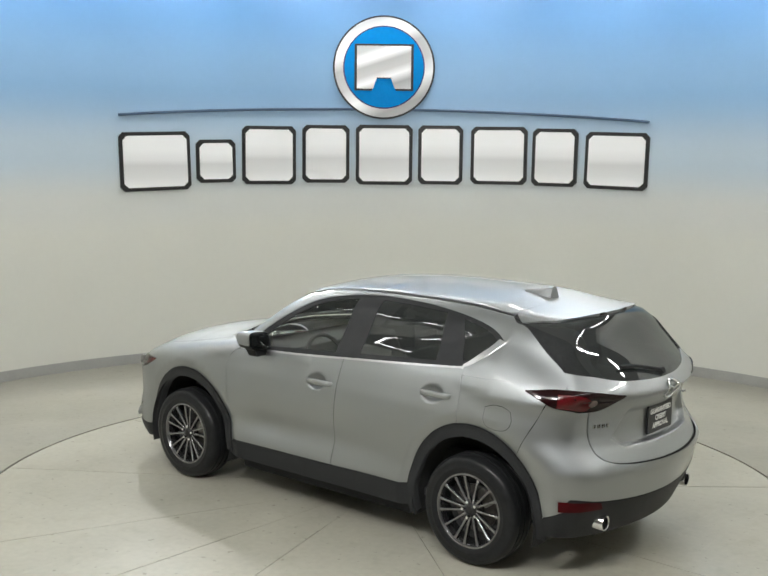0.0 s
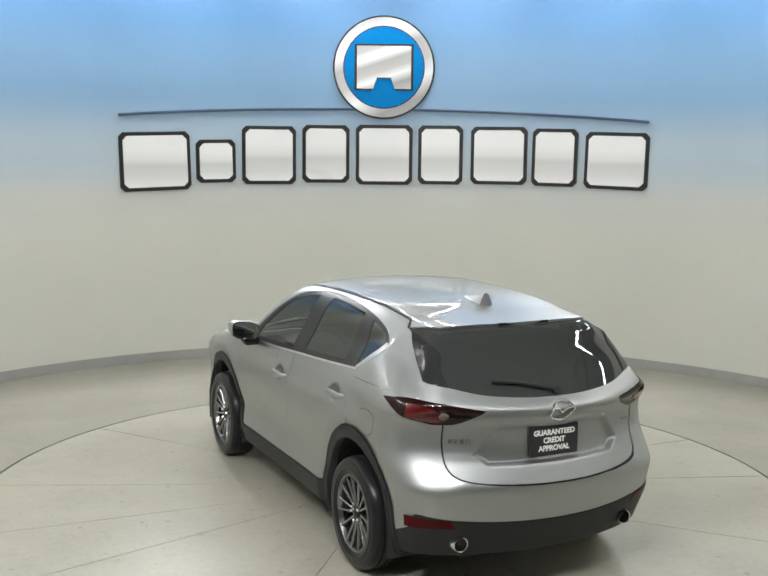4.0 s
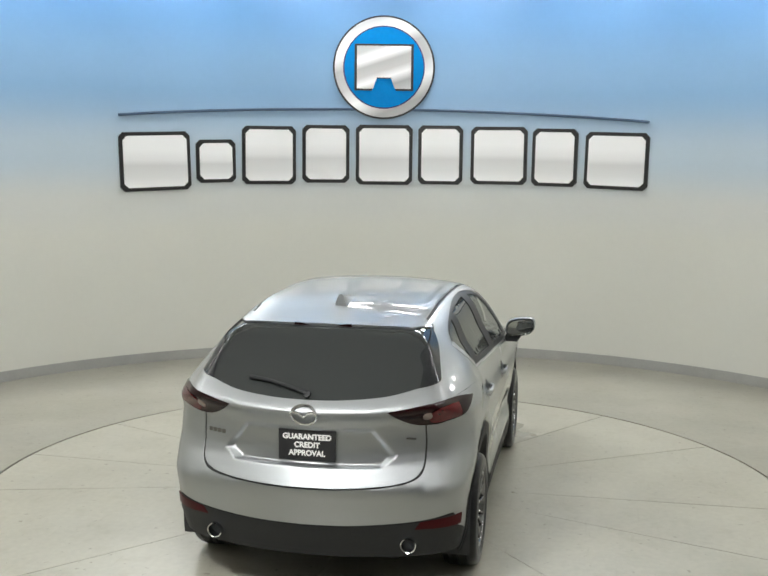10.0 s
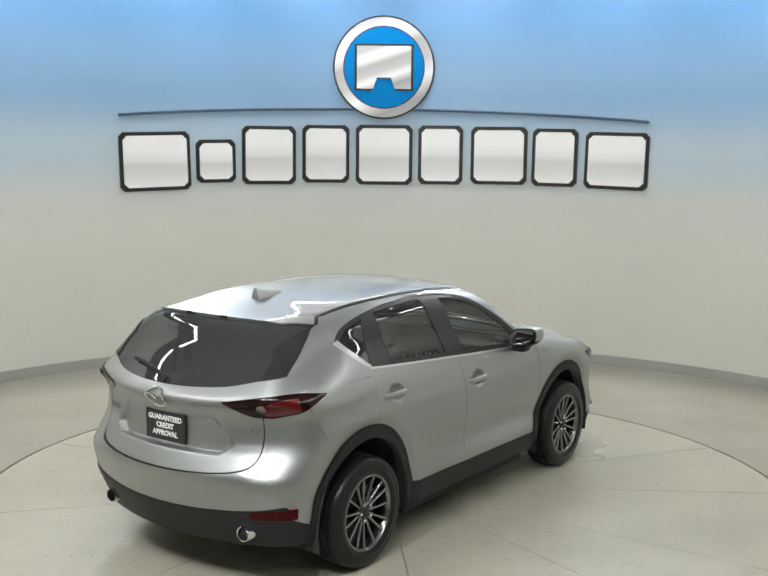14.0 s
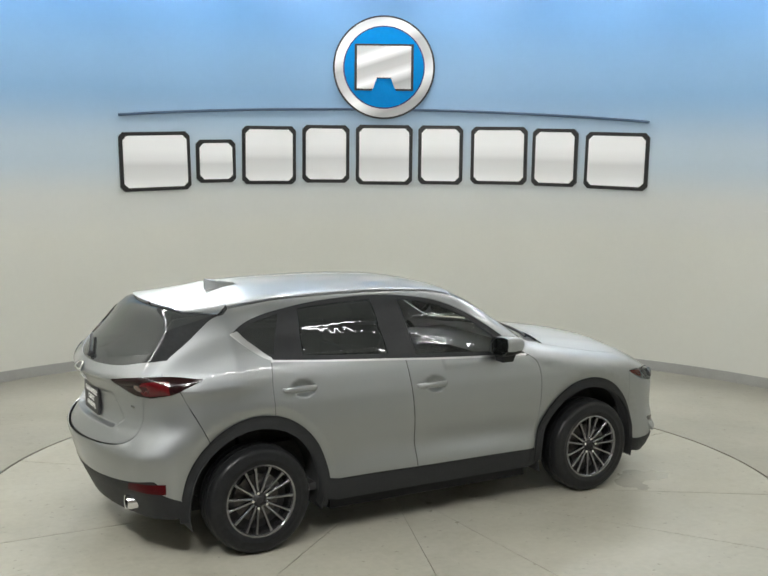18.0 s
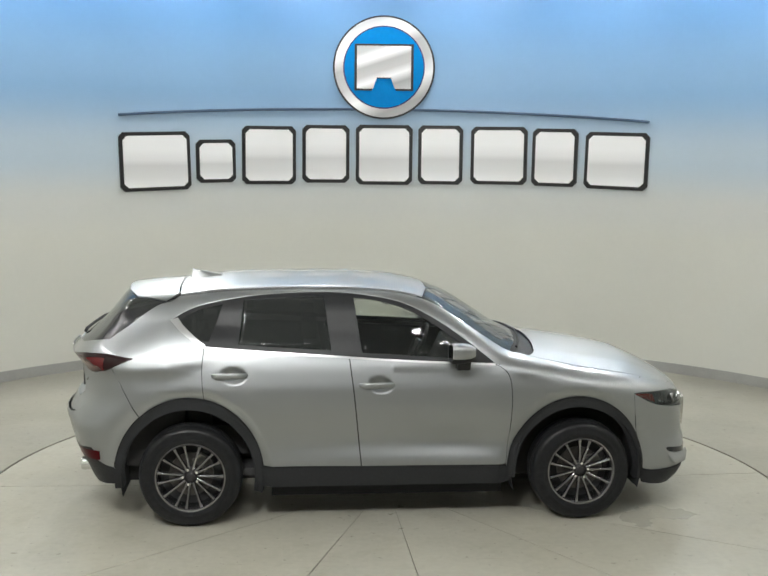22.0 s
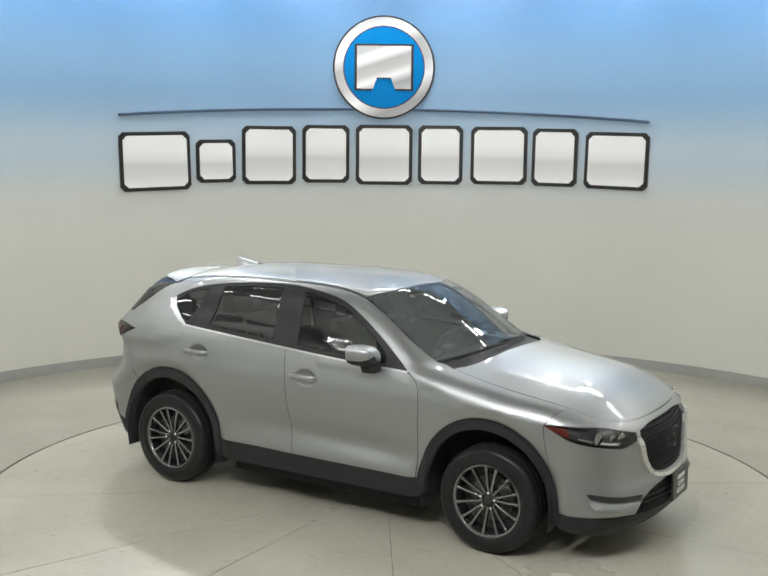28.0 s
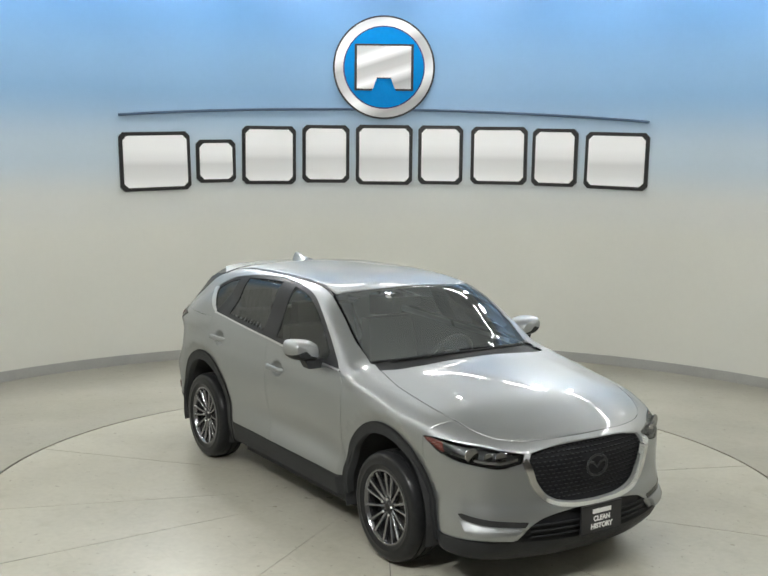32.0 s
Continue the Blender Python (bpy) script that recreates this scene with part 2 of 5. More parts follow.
def tube(bm, path, radius, n=8):
    """A round bar along a list of points."""
    rings = []
    for i, p in enumerate(path):
        a, b = path[max(i - 1, 0)], path[min(i + 1, len(path) - 1)]
        d = (Vector(b) - Vector(a)).normalized()
        u = d.cross(Vector((0, 0, 1)))
        if u.length < 0.05:
            u = d.cross(Vector((1, 0, 0)))
        u.normalize()
        w = d.cross(u)
        rings.append([bm.verts.new(Vector(p) + radius * (math.cos(2 * math.pi * k / n) * u + math.sin(2 * math.pi * k / n) * w)) for k in range(n)])
    for p, q in zip(rings[:-1], rings[1:]):
        for k in range(n):
            bm.faces.new((p[k], p[(k + 1) % n], q[(k + 1) % n], q[k]))
    bm.faces.new(rings[0])
    bm.faces.new(rings[-1])


def prism(bm, outline, depth, place):
    """A flat outline of (u, v) with depth w; place maps (u, v, w) to a point."""
    front = [bm.verts.new(place(u, v, depth)) for u, v in outline]
    back = [bm.verts.new(place(u, v, 0.0)) for u, v in outline]
    bm.faces.new(front)
    bm.faces.new(list(reversed(back)))
    k = len(outline)
    for i in range(k):
        bm.faces.new((front[i], back[i], back[(i + 1) % k], front[(i + 1) % k]))


def sector(bm, r0, r1, a0, a1, z0, z1, n=12):
    rows = []
    for r, z in ((r0, z1), (r1, z1), (r1, z0), (r0, z0)):
        rows.append([bm.verts.new((r * math.cos(a0 + (a1 - a0) * i / n), r * math.sin(a0 + (a1 - a0) * i / n), z)) for i in range(n + 1)])
    for k in range(4):
        p, q = rows[k], rows[(k + 1) % 4]
        for i in range(n):
            bm.faces.new((p[i], q[i], q[i + 1], p[i + 1]))
    bm.faces.new([r[0] for r in rows])
    bm.faces.new([r[-1] for r in reversed(rows)])


# ---- the room ----
def on_wall(azimuth, z, inward=0.0):
    """A point of the curved wall; azimuth in radians from straight ahead, to the right."""
    r = WALL_R - inward
    return Vector((WALL_C[0] + r * math.sin(azimuth), WALL_C[1] + r * math.cos(azimuth), z))


def arc_strip(name, r0, r1, z0, z1, half, material, n=96):
    bm = bmesh.new()
    rows = []
    for r, z in ((r0, z0), (r0, z1), (r1, z1), (r1, z0)):
        rows.append([bm.verts.new((WALL_C[0] + r * math.sin(-half + 2 * half * i / n), WALL_C[1] + r * math.cos(-half + 2 * half * i / n), z)) for i in range(n + 1)])
    for k in range(4):
        p, q = rows[k], rows[(k + 1) % 4]
        for i in range(n):
            bm.faces.new((p[i], q[i], q[i + 1], p[i + 1]))
    bm.faces.new([r[0] for r in rows])
    bm.faces.new([r[-1] for r in rows])
    return part(name, bm, material)


def build_room():
    half = radians(140)
    w = arc_strip("wall_curved", WALL_R, WALL_R + 0.15, 0.0, WALL_H, half, WALL)
    tagged(w, "smooth curved cream studio wall with an overlaid blue fade above", "wall", kind="structure")
    b = arc_strip("baseboard", WALL_R - 0.012, WALL_R, 0.0, 0.115, half, BASE)
    tagged(b, "grey vinyl cove base along the curved wall", "baseboard", kind="structure")
    bm = bmesh.new()
    bmesh.ops.create_grid(bm, x_segments=2, y_segments=2, size=14)
    for v in bm.verts:
        v.co.z = -0.012
    fl = part("floor", bm, SEAM)
    tagged(fl, "dark joint bed under the sealed concrete floor", "floor", kind="structure")
    bm = bmesh.new()
    sector(bm, RING_R + 0.008, 13.0, 0, 2 * math.pi, -0.01, 0.0, 160)
    tagged(part("floor_outer", bm, CONCRETE), "grey beige sealed concrete floor round the turntable", "floor", kind="structure")
    for nm, x, y, sx, sy in (("wall_north", 0, 9.0, 20, 0.2), ("wall_south", 0, -11.0, 20, 0.2), ("wall_east", 10.0, -1, 0.2, 20), ("wall_west", -10.0, -1, 0.2, 20)):
        bm = bmesh.new()
        box(bm, x, y, 2.75, sx, sy, 5.5)
        tagged(part(nm, bm, ROOMW), "plain dim wall behind the studio", "wall", kind="structure")
    bm = bmesh.new()
    box(bm, 0, -1, 5.6, 20.4, 20.4, 0.2)
    tagged(part("ceiling", bm, CEIL), "plain pale ceiling", "ceiling", kind="structure")


def build_turntable():
    t = tagged(new("turntable"), "round concrete turntable flush with the floor, thin radial joints", "turntable")
    joints = [2, 34, 67, 88, 106, 141, 178, 220, 250, 271, 303, 327, 362]
    for a, b in zip(joints[:-1], joints[1:]):
        bm = bmesh.new()
        sector(bm, 0.35, RING_R - 0.014, radians(a + 0.085), radians(b - 0.085), -0.011, 0.0, max(int((b - a) / 3), 4))
        part("slab", bm, DISC, t, smooth=False)
    bm = bmesh.new()
    sector(bm, 0.02, 0.346, 0, 2 * math.pi, -0.011, 0.0, 48)
    part("hub_plate", bm, DISC, t, smooth=False)
    return t


def build_lights():
    ring_r, z = 4.92, 4.50
    proto = None
    for i in range(20):
        a = 2 * math.pi * i / 20 + math.pi / 20
        if proto is None:
            proto = new("linear_light")
            tagged(proto, "white linear LED fixture hung below the ceiling", "ceiling light", "ring of linear lights")
            bm = bmesh.new()
            box(bm, 0, 0, 0.03, 1.22, 0.09, 0.05)
            part("housing", bm, HOUSING, proto, bevel=0.008)
            bm = bmesh.new()
            box(bm, 0, 0, 0, 1.2, 0.07, 0.012)
            part("diffuser", bm, LED, proto, "glowing white diffuser")
            for sx in (-0.45, 0.45):
                bm = bmesh.new()
                tube(bm, [(sx, 0, 0.05), (sx, 0, 5.5 - z)], 0.004, 6)
                part("hanger", bm, STEEL, proto)
            ob = proto
        else:
            ob = copy_thing(proto, Matrix())
        # near fixtures get the boosted glow as added fill light
        if math.cos(a) < -0.2 and math.sin(a) < 0.5:
            for ch in ob.children:
                if ch.name.startswith("diffuser"):
                    ch.data = ch.data.copy()
                    ch.data.materials[0] = NEARLED
        ob.matrix_basis = pose(WALL_C[0] + ring_r * math.sin(a), WALL_C[1] + ring_r * math.cos(a), z, 0, 0, -math.degrees(a))
    # the first two spots, at y 3.0, are added fill with no known lamp
    for x, y, z, tx, power in ((-0.75, 3.0, 5.0, -0.3, 0.14), (0.65, 3.0, 5.0, 0.3, 0.12), (2.5, 4.55, 4.40, 0.6, 0.30), (3.35, 4.0, 4.36, 1.0, 0.20), (-2.7, 4.4, 4.40, -0.6, 0.78), (-2.1, -5.4, 4.6, -0.6, 1.20), (-0.2, -5.4, 4.6, -0.2, 0.72)):
        eye = Vector((x, y, z))
        s = new("spot_light")
        s.matrix_basis = look(eye, (tx, 0.2, 0.6))
        tagged(s, "white cylindrical spot lamp aimed at the turntable", "spot light", "spot lamps")
        bm = bmesh.new()
        m = Matrix.Rotation(radians(90), 4, "X")
        lathe(bm, [(0.075, -0.02), (0.08, -0.02), (0.08, 0.2), (0.03, 0.24)], 24, m)
        part("lamp_body", bm, HOUSING, s)
        bm = bmesh.new()
        lathe(bm, [(0.02, 0.02), (0.06, 0.02), (0.06, 0.03), (0.02, 0.03)], 24, m)
        part("lamp_lens", bm, BULB, s)
        bm = bmesh.new()
        tube(bm, [s.matrix_basis.inverted() @ Vector((x, y, 5.5)), s.matrix_basis.inverted() @ Vector((x, y, z + 0.12))], 0.012)
        part("stem", bm, HOUSING, s)
        li = bpy.data.lights.new("spot", "SPOT")
        li.energy, li.spot_size, li.spot_blend, li.shadow_soft_size, li.color = SPOT_POWER * power, radians(100), 0.5, 0.2 if y < 0 else 0.075, (1.0, 1.0, 0.97)
        lo = new("spot_beam", li)
        lo.matrix_basis = look(eye + (Vector((tx, 0.2, 0.6)) - eye).normalized() * 0.1, (tx, 0.2, 0.6))


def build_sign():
    # an overlaid logo, given body here as a sign added to the wall
    s = tagged(new("overlay_sign"), "overlaid logo built as a raised sign, round blue badge and white blocks", "wall sign")

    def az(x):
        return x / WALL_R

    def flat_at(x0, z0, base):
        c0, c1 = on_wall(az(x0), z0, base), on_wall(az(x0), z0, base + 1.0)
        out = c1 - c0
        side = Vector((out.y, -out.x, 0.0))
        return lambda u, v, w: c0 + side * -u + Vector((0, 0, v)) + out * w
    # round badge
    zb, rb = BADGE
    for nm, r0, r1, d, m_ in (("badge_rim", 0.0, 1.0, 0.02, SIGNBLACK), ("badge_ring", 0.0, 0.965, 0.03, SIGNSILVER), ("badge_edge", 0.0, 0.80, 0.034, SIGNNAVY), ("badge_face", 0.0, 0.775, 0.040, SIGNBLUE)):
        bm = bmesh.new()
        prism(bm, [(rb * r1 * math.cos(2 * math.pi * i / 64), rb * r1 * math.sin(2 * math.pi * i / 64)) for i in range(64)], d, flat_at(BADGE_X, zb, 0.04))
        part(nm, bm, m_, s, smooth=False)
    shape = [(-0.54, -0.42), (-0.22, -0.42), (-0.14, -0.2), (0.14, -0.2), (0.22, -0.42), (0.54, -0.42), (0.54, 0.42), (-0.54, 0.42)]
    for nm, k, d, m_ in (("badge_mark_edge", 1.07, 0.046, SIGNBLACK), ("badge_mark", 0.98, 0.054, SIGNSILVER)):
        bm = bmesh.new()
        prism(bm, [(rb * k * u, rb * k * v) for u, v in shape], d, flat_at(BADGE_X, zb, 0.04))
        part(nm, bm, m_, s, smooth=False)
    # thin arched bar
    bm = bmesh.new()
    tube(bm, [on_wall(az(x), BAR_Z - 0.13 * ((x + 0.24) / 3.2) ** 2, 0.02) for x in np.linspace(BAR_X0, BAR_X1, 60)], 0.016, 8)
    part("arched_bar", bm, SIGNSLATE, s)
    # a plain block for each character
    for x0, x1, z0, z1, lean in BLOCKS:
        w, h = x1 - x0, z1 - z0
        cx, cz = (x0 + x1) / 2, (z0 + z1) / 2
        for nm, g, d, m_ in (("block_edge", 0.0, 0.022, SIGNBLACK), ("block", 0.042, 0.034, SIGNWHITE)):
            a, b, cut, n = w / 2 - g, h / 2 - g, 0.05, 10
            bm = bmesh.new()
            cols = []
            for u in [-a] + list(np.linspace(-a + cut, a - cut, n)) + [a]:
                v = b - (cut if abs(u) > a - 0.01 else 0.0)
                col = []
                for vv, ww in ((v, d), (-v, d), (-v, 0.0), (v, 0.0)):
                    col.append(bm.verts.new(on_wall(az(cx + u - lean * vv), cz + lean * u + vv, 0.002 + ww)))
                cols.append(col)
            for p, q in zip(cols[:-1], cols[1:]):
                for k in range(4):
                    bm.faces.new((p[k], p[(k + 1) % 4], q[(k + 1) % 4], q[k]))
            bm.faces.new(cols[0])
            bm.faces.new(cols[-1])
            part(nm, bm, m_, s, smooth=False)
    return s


# ---- the car's surface ----
from functools import lru_cache


def curve(pairs, soft=0.0):
    """A smooth curve through (x, y) pairs that does not overshoot. soft: a width over which it is faired."""
    if soft:
        rough = curve(pairs)
        lo, hi = pairs[0][0], pairs[-1][0]
        n = int((hi - lo) / 0.02)
        g = np.linspace(lo, hi, n + 1)
        k = np.exp(-0.5 * (np.arange(-60, 61) * (hi - lo) / n / soft) ** 2)
        v = rough(g)
        v = np.concatenate([v[0] + (v[1] - v[0]) * np.arange(-60, 0), v, v[-1] + (v[-1] - v[-2]) * np.arange(1, 61)])
        v = np.convolve(v, k / k.sum(), "valid")
        return curve(list(zip(g, v)))
    xs = np.array([p[0] for p in pairs], float)
    ys = np.array([p[1] for p in pairs], float)
    d = np.diff(ys) / np.diff(xs)
    m = np.zeros(len(xs))
    m[0], m[-1] = d[0], d[-1]
    for i in range(1, len(xs) - 1):
        m[i] = 0.0 if d[i - 1] * d[i] <= 0 else 2 * d[i - 1] * d[i] / (d[i - 1] + d[i])

    def f(x):
        x = np.clip(x, xs[0], xs[-1])
        i = np.clip(np.searchsorted(xs, x) - 1, 0, len(xs) - 2)
        h = xs[i + 1] - xs[i]
        t = (x - xs[i]) / h
        return (ys[i] * (1 + 2 * t) * (1 - t) ** 2 + h * m[i] * t * (1 - t) ** 2
                + ys[i + 1] * t * t * (3 - 2 * t) + h * m[i + 1] * t * t * (t - 1))
    return f


SIDE_Z = curve([(0.15, 0.80), (0.25, 0.855), (0.36, 0.882), (0.45, 0.890), (0.56, 0.882), (0.70, 0.893), (0.85, 0.905), (0.95, 0.902), (1.05, 0.885), (1.12, 0.868), (1.19, 0.843), (1.24, 0.817), (1.30, 0.786), (1.4, 0.73), (1.6, 0.6)])
SIDE_X = curve([(-2.3, 0.92), (-2.0, 0.965), (-1.7, 0.995), (-1.35, 1.012), (-0.9, 1.005), (-0.3, 1.0), (0.5, 1.0), (1.0, 1.005), (1.35, 1.005), (1.65, 0.972), (1.9, 0.93), (2.3, 0.86)], 0.10)
NOSE = curve([(0.15, 2.08), (0.22, 2.17), (0.30, 2.245), (0.40, 2.275), (0.50, 2.27), (0.58, 2.25), (0.66, 2.245), (0.78, 2.245), (0.86, 2.225), (0.92, 2.17), (1.0, 2.05), (1.3, 1.6)])
TAIL = curve([(0.15, -2.02), (0.28, -2.12), (0.40, -2.18), (0.52, -2.237), (0.62, -2.268), (0.68, -2.280), (0.71, -2.282), (0.74, -2.268), (0.80, -2.235), (0.86, -2.205), (0.95, -2.188), (1.04, -2.186), (1.09, -2.192), (1.13, -2.198), (1.165, -2.187), (1.20, -2.163), (1.25, -2.12), (1.4, -2.0)])
DECK = curve([(-2.3, 1.18), (-1.95, 1.225), (-1.6, 1.34), (-1.2, 1.42), (-0.3, 1.41), (0.2, 1.34), (0.5, 1.25), (0.75, 1.208), (0.95, 1.193), (1.1, 1.180), (1.4, 1.148), (1.75, 1.088), (2.0, 1.015), (2.12, 0.968), (2.3, 0.85)], 0.05)
ROOF = curve([(-2.1, 1.50), (-1.9, 1.560), (-1.6, 1.586), (-1.46, 1.597), (-1.36, 1.611), (-1.25, 1.628), (-1.1, 1.640), (-0.8, 1.648), (-0.4, 1.651), (0.0, 1.635), (0.12, 1.620), (0.25, 1.595), (0.5, 1.525)], 0.05)
WAIST_FIT = np.polyfit(*np.transpose([(-2.2, 0.66), (-1.9, 0.745), (-1.47, 0.80), (-1.0, 0.838), (-0.3, 0.852), (0.3, 0.848), (0.8, 0.832), (1.2, 0.79)]), 5)


def WAIST(x):
    """The half width at the foot of the side windows."""
    return np.polyval(WAIST_FIT, np.clip(x, -2.2, 1.2))



def smax(a, b, k):
    h = np.maximum(k - np.abs(a - b), 0) / k
    return np.maximum(a, b) + h * h * k * 0.25


def smin(a, b, k):
    return -smax(-a, -b, k)


def windshield_x(y, z):
    return 1.06 - 1.55 * (z - 1.15) - 0.40 * y * y


def hatch_x(y, z):
    return -2.135 + 0.80 * (z - 1.20) + 0.26 * y * y


def solid(x, y, z, tailless=False):
    """Below zero inside the closed car body."""
    y = np.abs(y)
    scoop = 0.032 * np.exp(-((z - 0.60 + 0.035 * x) / 0.085) ** 2) * np.clip((x + 0.9) / 1.3, 0, 1) * np.clip((1.02 - x) / 0.55, 0, 1)
    near = np.minimum(np.hypot((x - 1.295) / 0.49, (z - 0.36) / 0.535), np.hypot((x + 1.36) / 0.50, (z - 0.36) / 0.555))
    flange = np.clip((1.115 - near) / 0.115, 0, 1.3)
    c_side = y - SIDE_Z(z) * SIDE_X(x) + scoop + 0.020 * flange
    hood_rise = 0.004 * np.exp(-((y - 0.53) / 0.08) ** 2) * np.clip((x - 1.0) / 0.3, 0, 1)
    c_top = z - (DECK(x) - (0.045 + 0.03 * np.clip((x - 0.95) / 0.45, 0, 1)) * (y / 0.7) ** 2 + hood_rise)
    c_nose = (x - (NOSE(z) - 0.36 * y ** 2.2)) * 0.9
    c_tail = ((TAIL(z) + (0.32 + 0.08 * np.clip((z - 0.7) / 0.2, 0, 1)) * y * y) - x) * 0.9
    c_tail = c_tail - 0.010 * np.clip(1 - np.abs(z - 1.143) / np.where(z > 1.143, 0.05, 0.03), 0, 1) * np.clip((0.455 - y) / 0.06, 0, 1)
    low = smax(smax(c_side, c_top, 0.10), smax(c_nose, c_tail, 0.05), 0.16)
    g_side = (y - (WAIST(x) - 0.43 * (z - 1.15))) * 0.92
    g_top = z - (ROOF(x) - 0.040 * (y / 0.6) ** 2)
    g_front = (x - windshield_x(y, z)) * 0.54
    g_back = (hatch_x(y, z) - 9.0 * tailless - x) * 0.78
    up = smax(smax(g_side, g_top, 0.14), smax(g_front, g_back, 0.03), 0.05)
    up = smax(up, np.where(x > 0, 1.10, 1.185) - z, 0.03)
    return smin(low, up, 0.03 + 0.17 * np.clip((-1.15 - x) / 0.35, 0, 1) + 0.07 * np.clip((x - 0.72) / 0.2, 0, 1))


def cast(o, d, far, near=0.02, body=solid):
    """Where rays that come in from far meet the body; o and d are arrays of points and ways outwards."""
    o, d = np.asarray(o, float), np.asarray(d, float)
    r = np.full(len(o), float(far))
    hit = np.zeros(len(o), bool)
    step = 0.03
    while (~hit).any() and r.max() > near:
        q = o + d * r[:, None]
        inside = body(q[:, 0], q[:, 1], q[:, 2]) < 0
        hit |= inside
        r = np.where(hit, r, r - step)
        if r[~hit].size and r[~hit].max() < near:
            break
    lo, hi = r.copy(), r + step
    for _ in range(14):
        mid = (lo + hi) / 2
        q = o + d * mid[:, None]
        inside = body(q[:, 0], q[:, 1], q[:, 2]) < 0
        lo, hi = np.where(inside, mid, lo), np.where(inside, hi, mid)
    return o + d * lo[:, None]


def normals_at(p):
    e = 0.004
    g = np.stack([solid(p[:, 0] + e * (k == 0), p[:, 1] + e * (k == 1), p[:, 2] + e * (k == 2))
                  - solid(p[:, 0] - e * (k == 0), p[:, 1] - e * (k == 1), p[:, 2] - e * (k == 2)) for k in range(3)], 1)
    return g / np.maximum(np.linalg.norm(g, axis=1), 1e-9)[:, None]


@lru_cache(None)
def S(x, z):
    """A point of the left flank by its place in the side view."""
    return cast([(x, 0, z)], [(0, 1, 0)], 1.2)[0]


@lru_cache(None)
def F(y, z):
    return cast([(0.9, y, z)], [(1, 0, 0)], 1.6)[0]


@lru_cache(None)
def R(y, z):
    return cast([(-0.9, y, z)], [(-1, 0, 0)], 1.6)[0]


@lru_cache(None)
def T(x, y):
    return cast([(x, y, 0.6)], [(0, 0, 1)], 1.3)[0]


Z0 = 0.75


class Wrap:
    """A way to unroll the body: about its length, or about an upright line in the nose or the tail."""

    def __init__(self, kind):
        self.kind = kind

    def flat(self, p):
        p = np.atleast_2d(p)
        if self.kind == "body":
            return np.stack([p[:, 0], 0.8 * np.arctan2(p[:, 2] - Z0, p[:, 1])], 1)
        sx = 1 if self.kind == "nose" else -1
        return np.stack([0.95 * np.arctan2(p[:, 1], sx * p[:, 0] - 1.2), p[:, 2]], 1)

    def back(self, q):
        q = np.atleast_2d(q)
        if self.kind == "body":
            a = q[:, 1] / 0.8
            o = np.stack([q[:, 0], 0 * a, 0 * a + Z0], 1)
            return cast(o, np.stack([0 * a, np.cos(a), np.sin(a)], 1), 1.25)
        sx = 1 if self.kind == "nose" else -1
        a = q[:, 0] / 0.95
        o = np.stack([0 * a + sx * 1.2, 0 * a, q[:, 1]], 1)
        return cast(o, np.stack([sx * np.cos(a), np.sin(a), 0 * a], 1), 1.4)


BODY, NOSE_W, TAIL_W = Wrap("body"), Wrap("nose"), Wrap("tail")


def spline(pts, step=0.02):
    """A smooth line through flat points."""
    pts = np.asarray(pts, float)
    if len(pts) == 2:
        n = max(int(np.linalg.norm(pts[1] - pts[0]) / step), 1)
        return pts[0] + (pts[1] - pts[0]) * np.linspace(0, 1, n + 1)[:, None]
    ext = np.vstack([2 * pts[0] - pts[1], pts, 2 * pts[-1] - pts[-2]])
    out = []
    for i in range(1, len(ext) - 2):
        a, b, c, d = ext[i - 1:i + 3]
        n = max(int(np.linalg.norm(c - b) / step), 1)
        t = np.linspace(0, 1, n, endpoint=False)[:, None]
        out.append(0.5 * (2 * b + (c - a) * t + (2 * a - 5 * b + 4 * c - d) * t ** 2 + (3 * b - a - 3 * c + d) * t ** 3))
    return np.vstack(out + [pts[-1:]])


def outline(wrap, lines):
    """A closed flat outline from smooth lines that meet at corners; each is a list of points on the body."""
    parts = [spline(wrap.flat(np.array(l)))[:-1] for l in lines]
    return np.vstack(parts)


def mirror_line(line):
    """The line's mirror image, run backwards."""
    return [np.array(p) * (1, -1, 1) for p in reversed(line)]


def inside(poly, q):
    x, y = q[:, 0], q[:, 1]
    c = np.zeros(len(q), bool)
    for a, b in zip(poly, np.roll(poly, -1, 0)):
        cond = (a[1] > y) != (b[1] > y)
        if a[1] != b[1]:
            c ^= cond & (x < (b[0] - a[0]) * (y - a[1]) / (b[1] - a[1]) + a[0])
    return c


def to_edge(poly, q):
    best = np.full(len(q), 9.0)
    for a, b in zip(poly, np.roll(poly, -1, 0)):
        ab = b - a
        t = np.clip(((q - a) @ ab) / max(ab @ ab, 1e-12), 0, 1)
        best = np.minimum(best, np.linalg.norm(q - (a + t[:, None] * ab), axis=1))
    return best


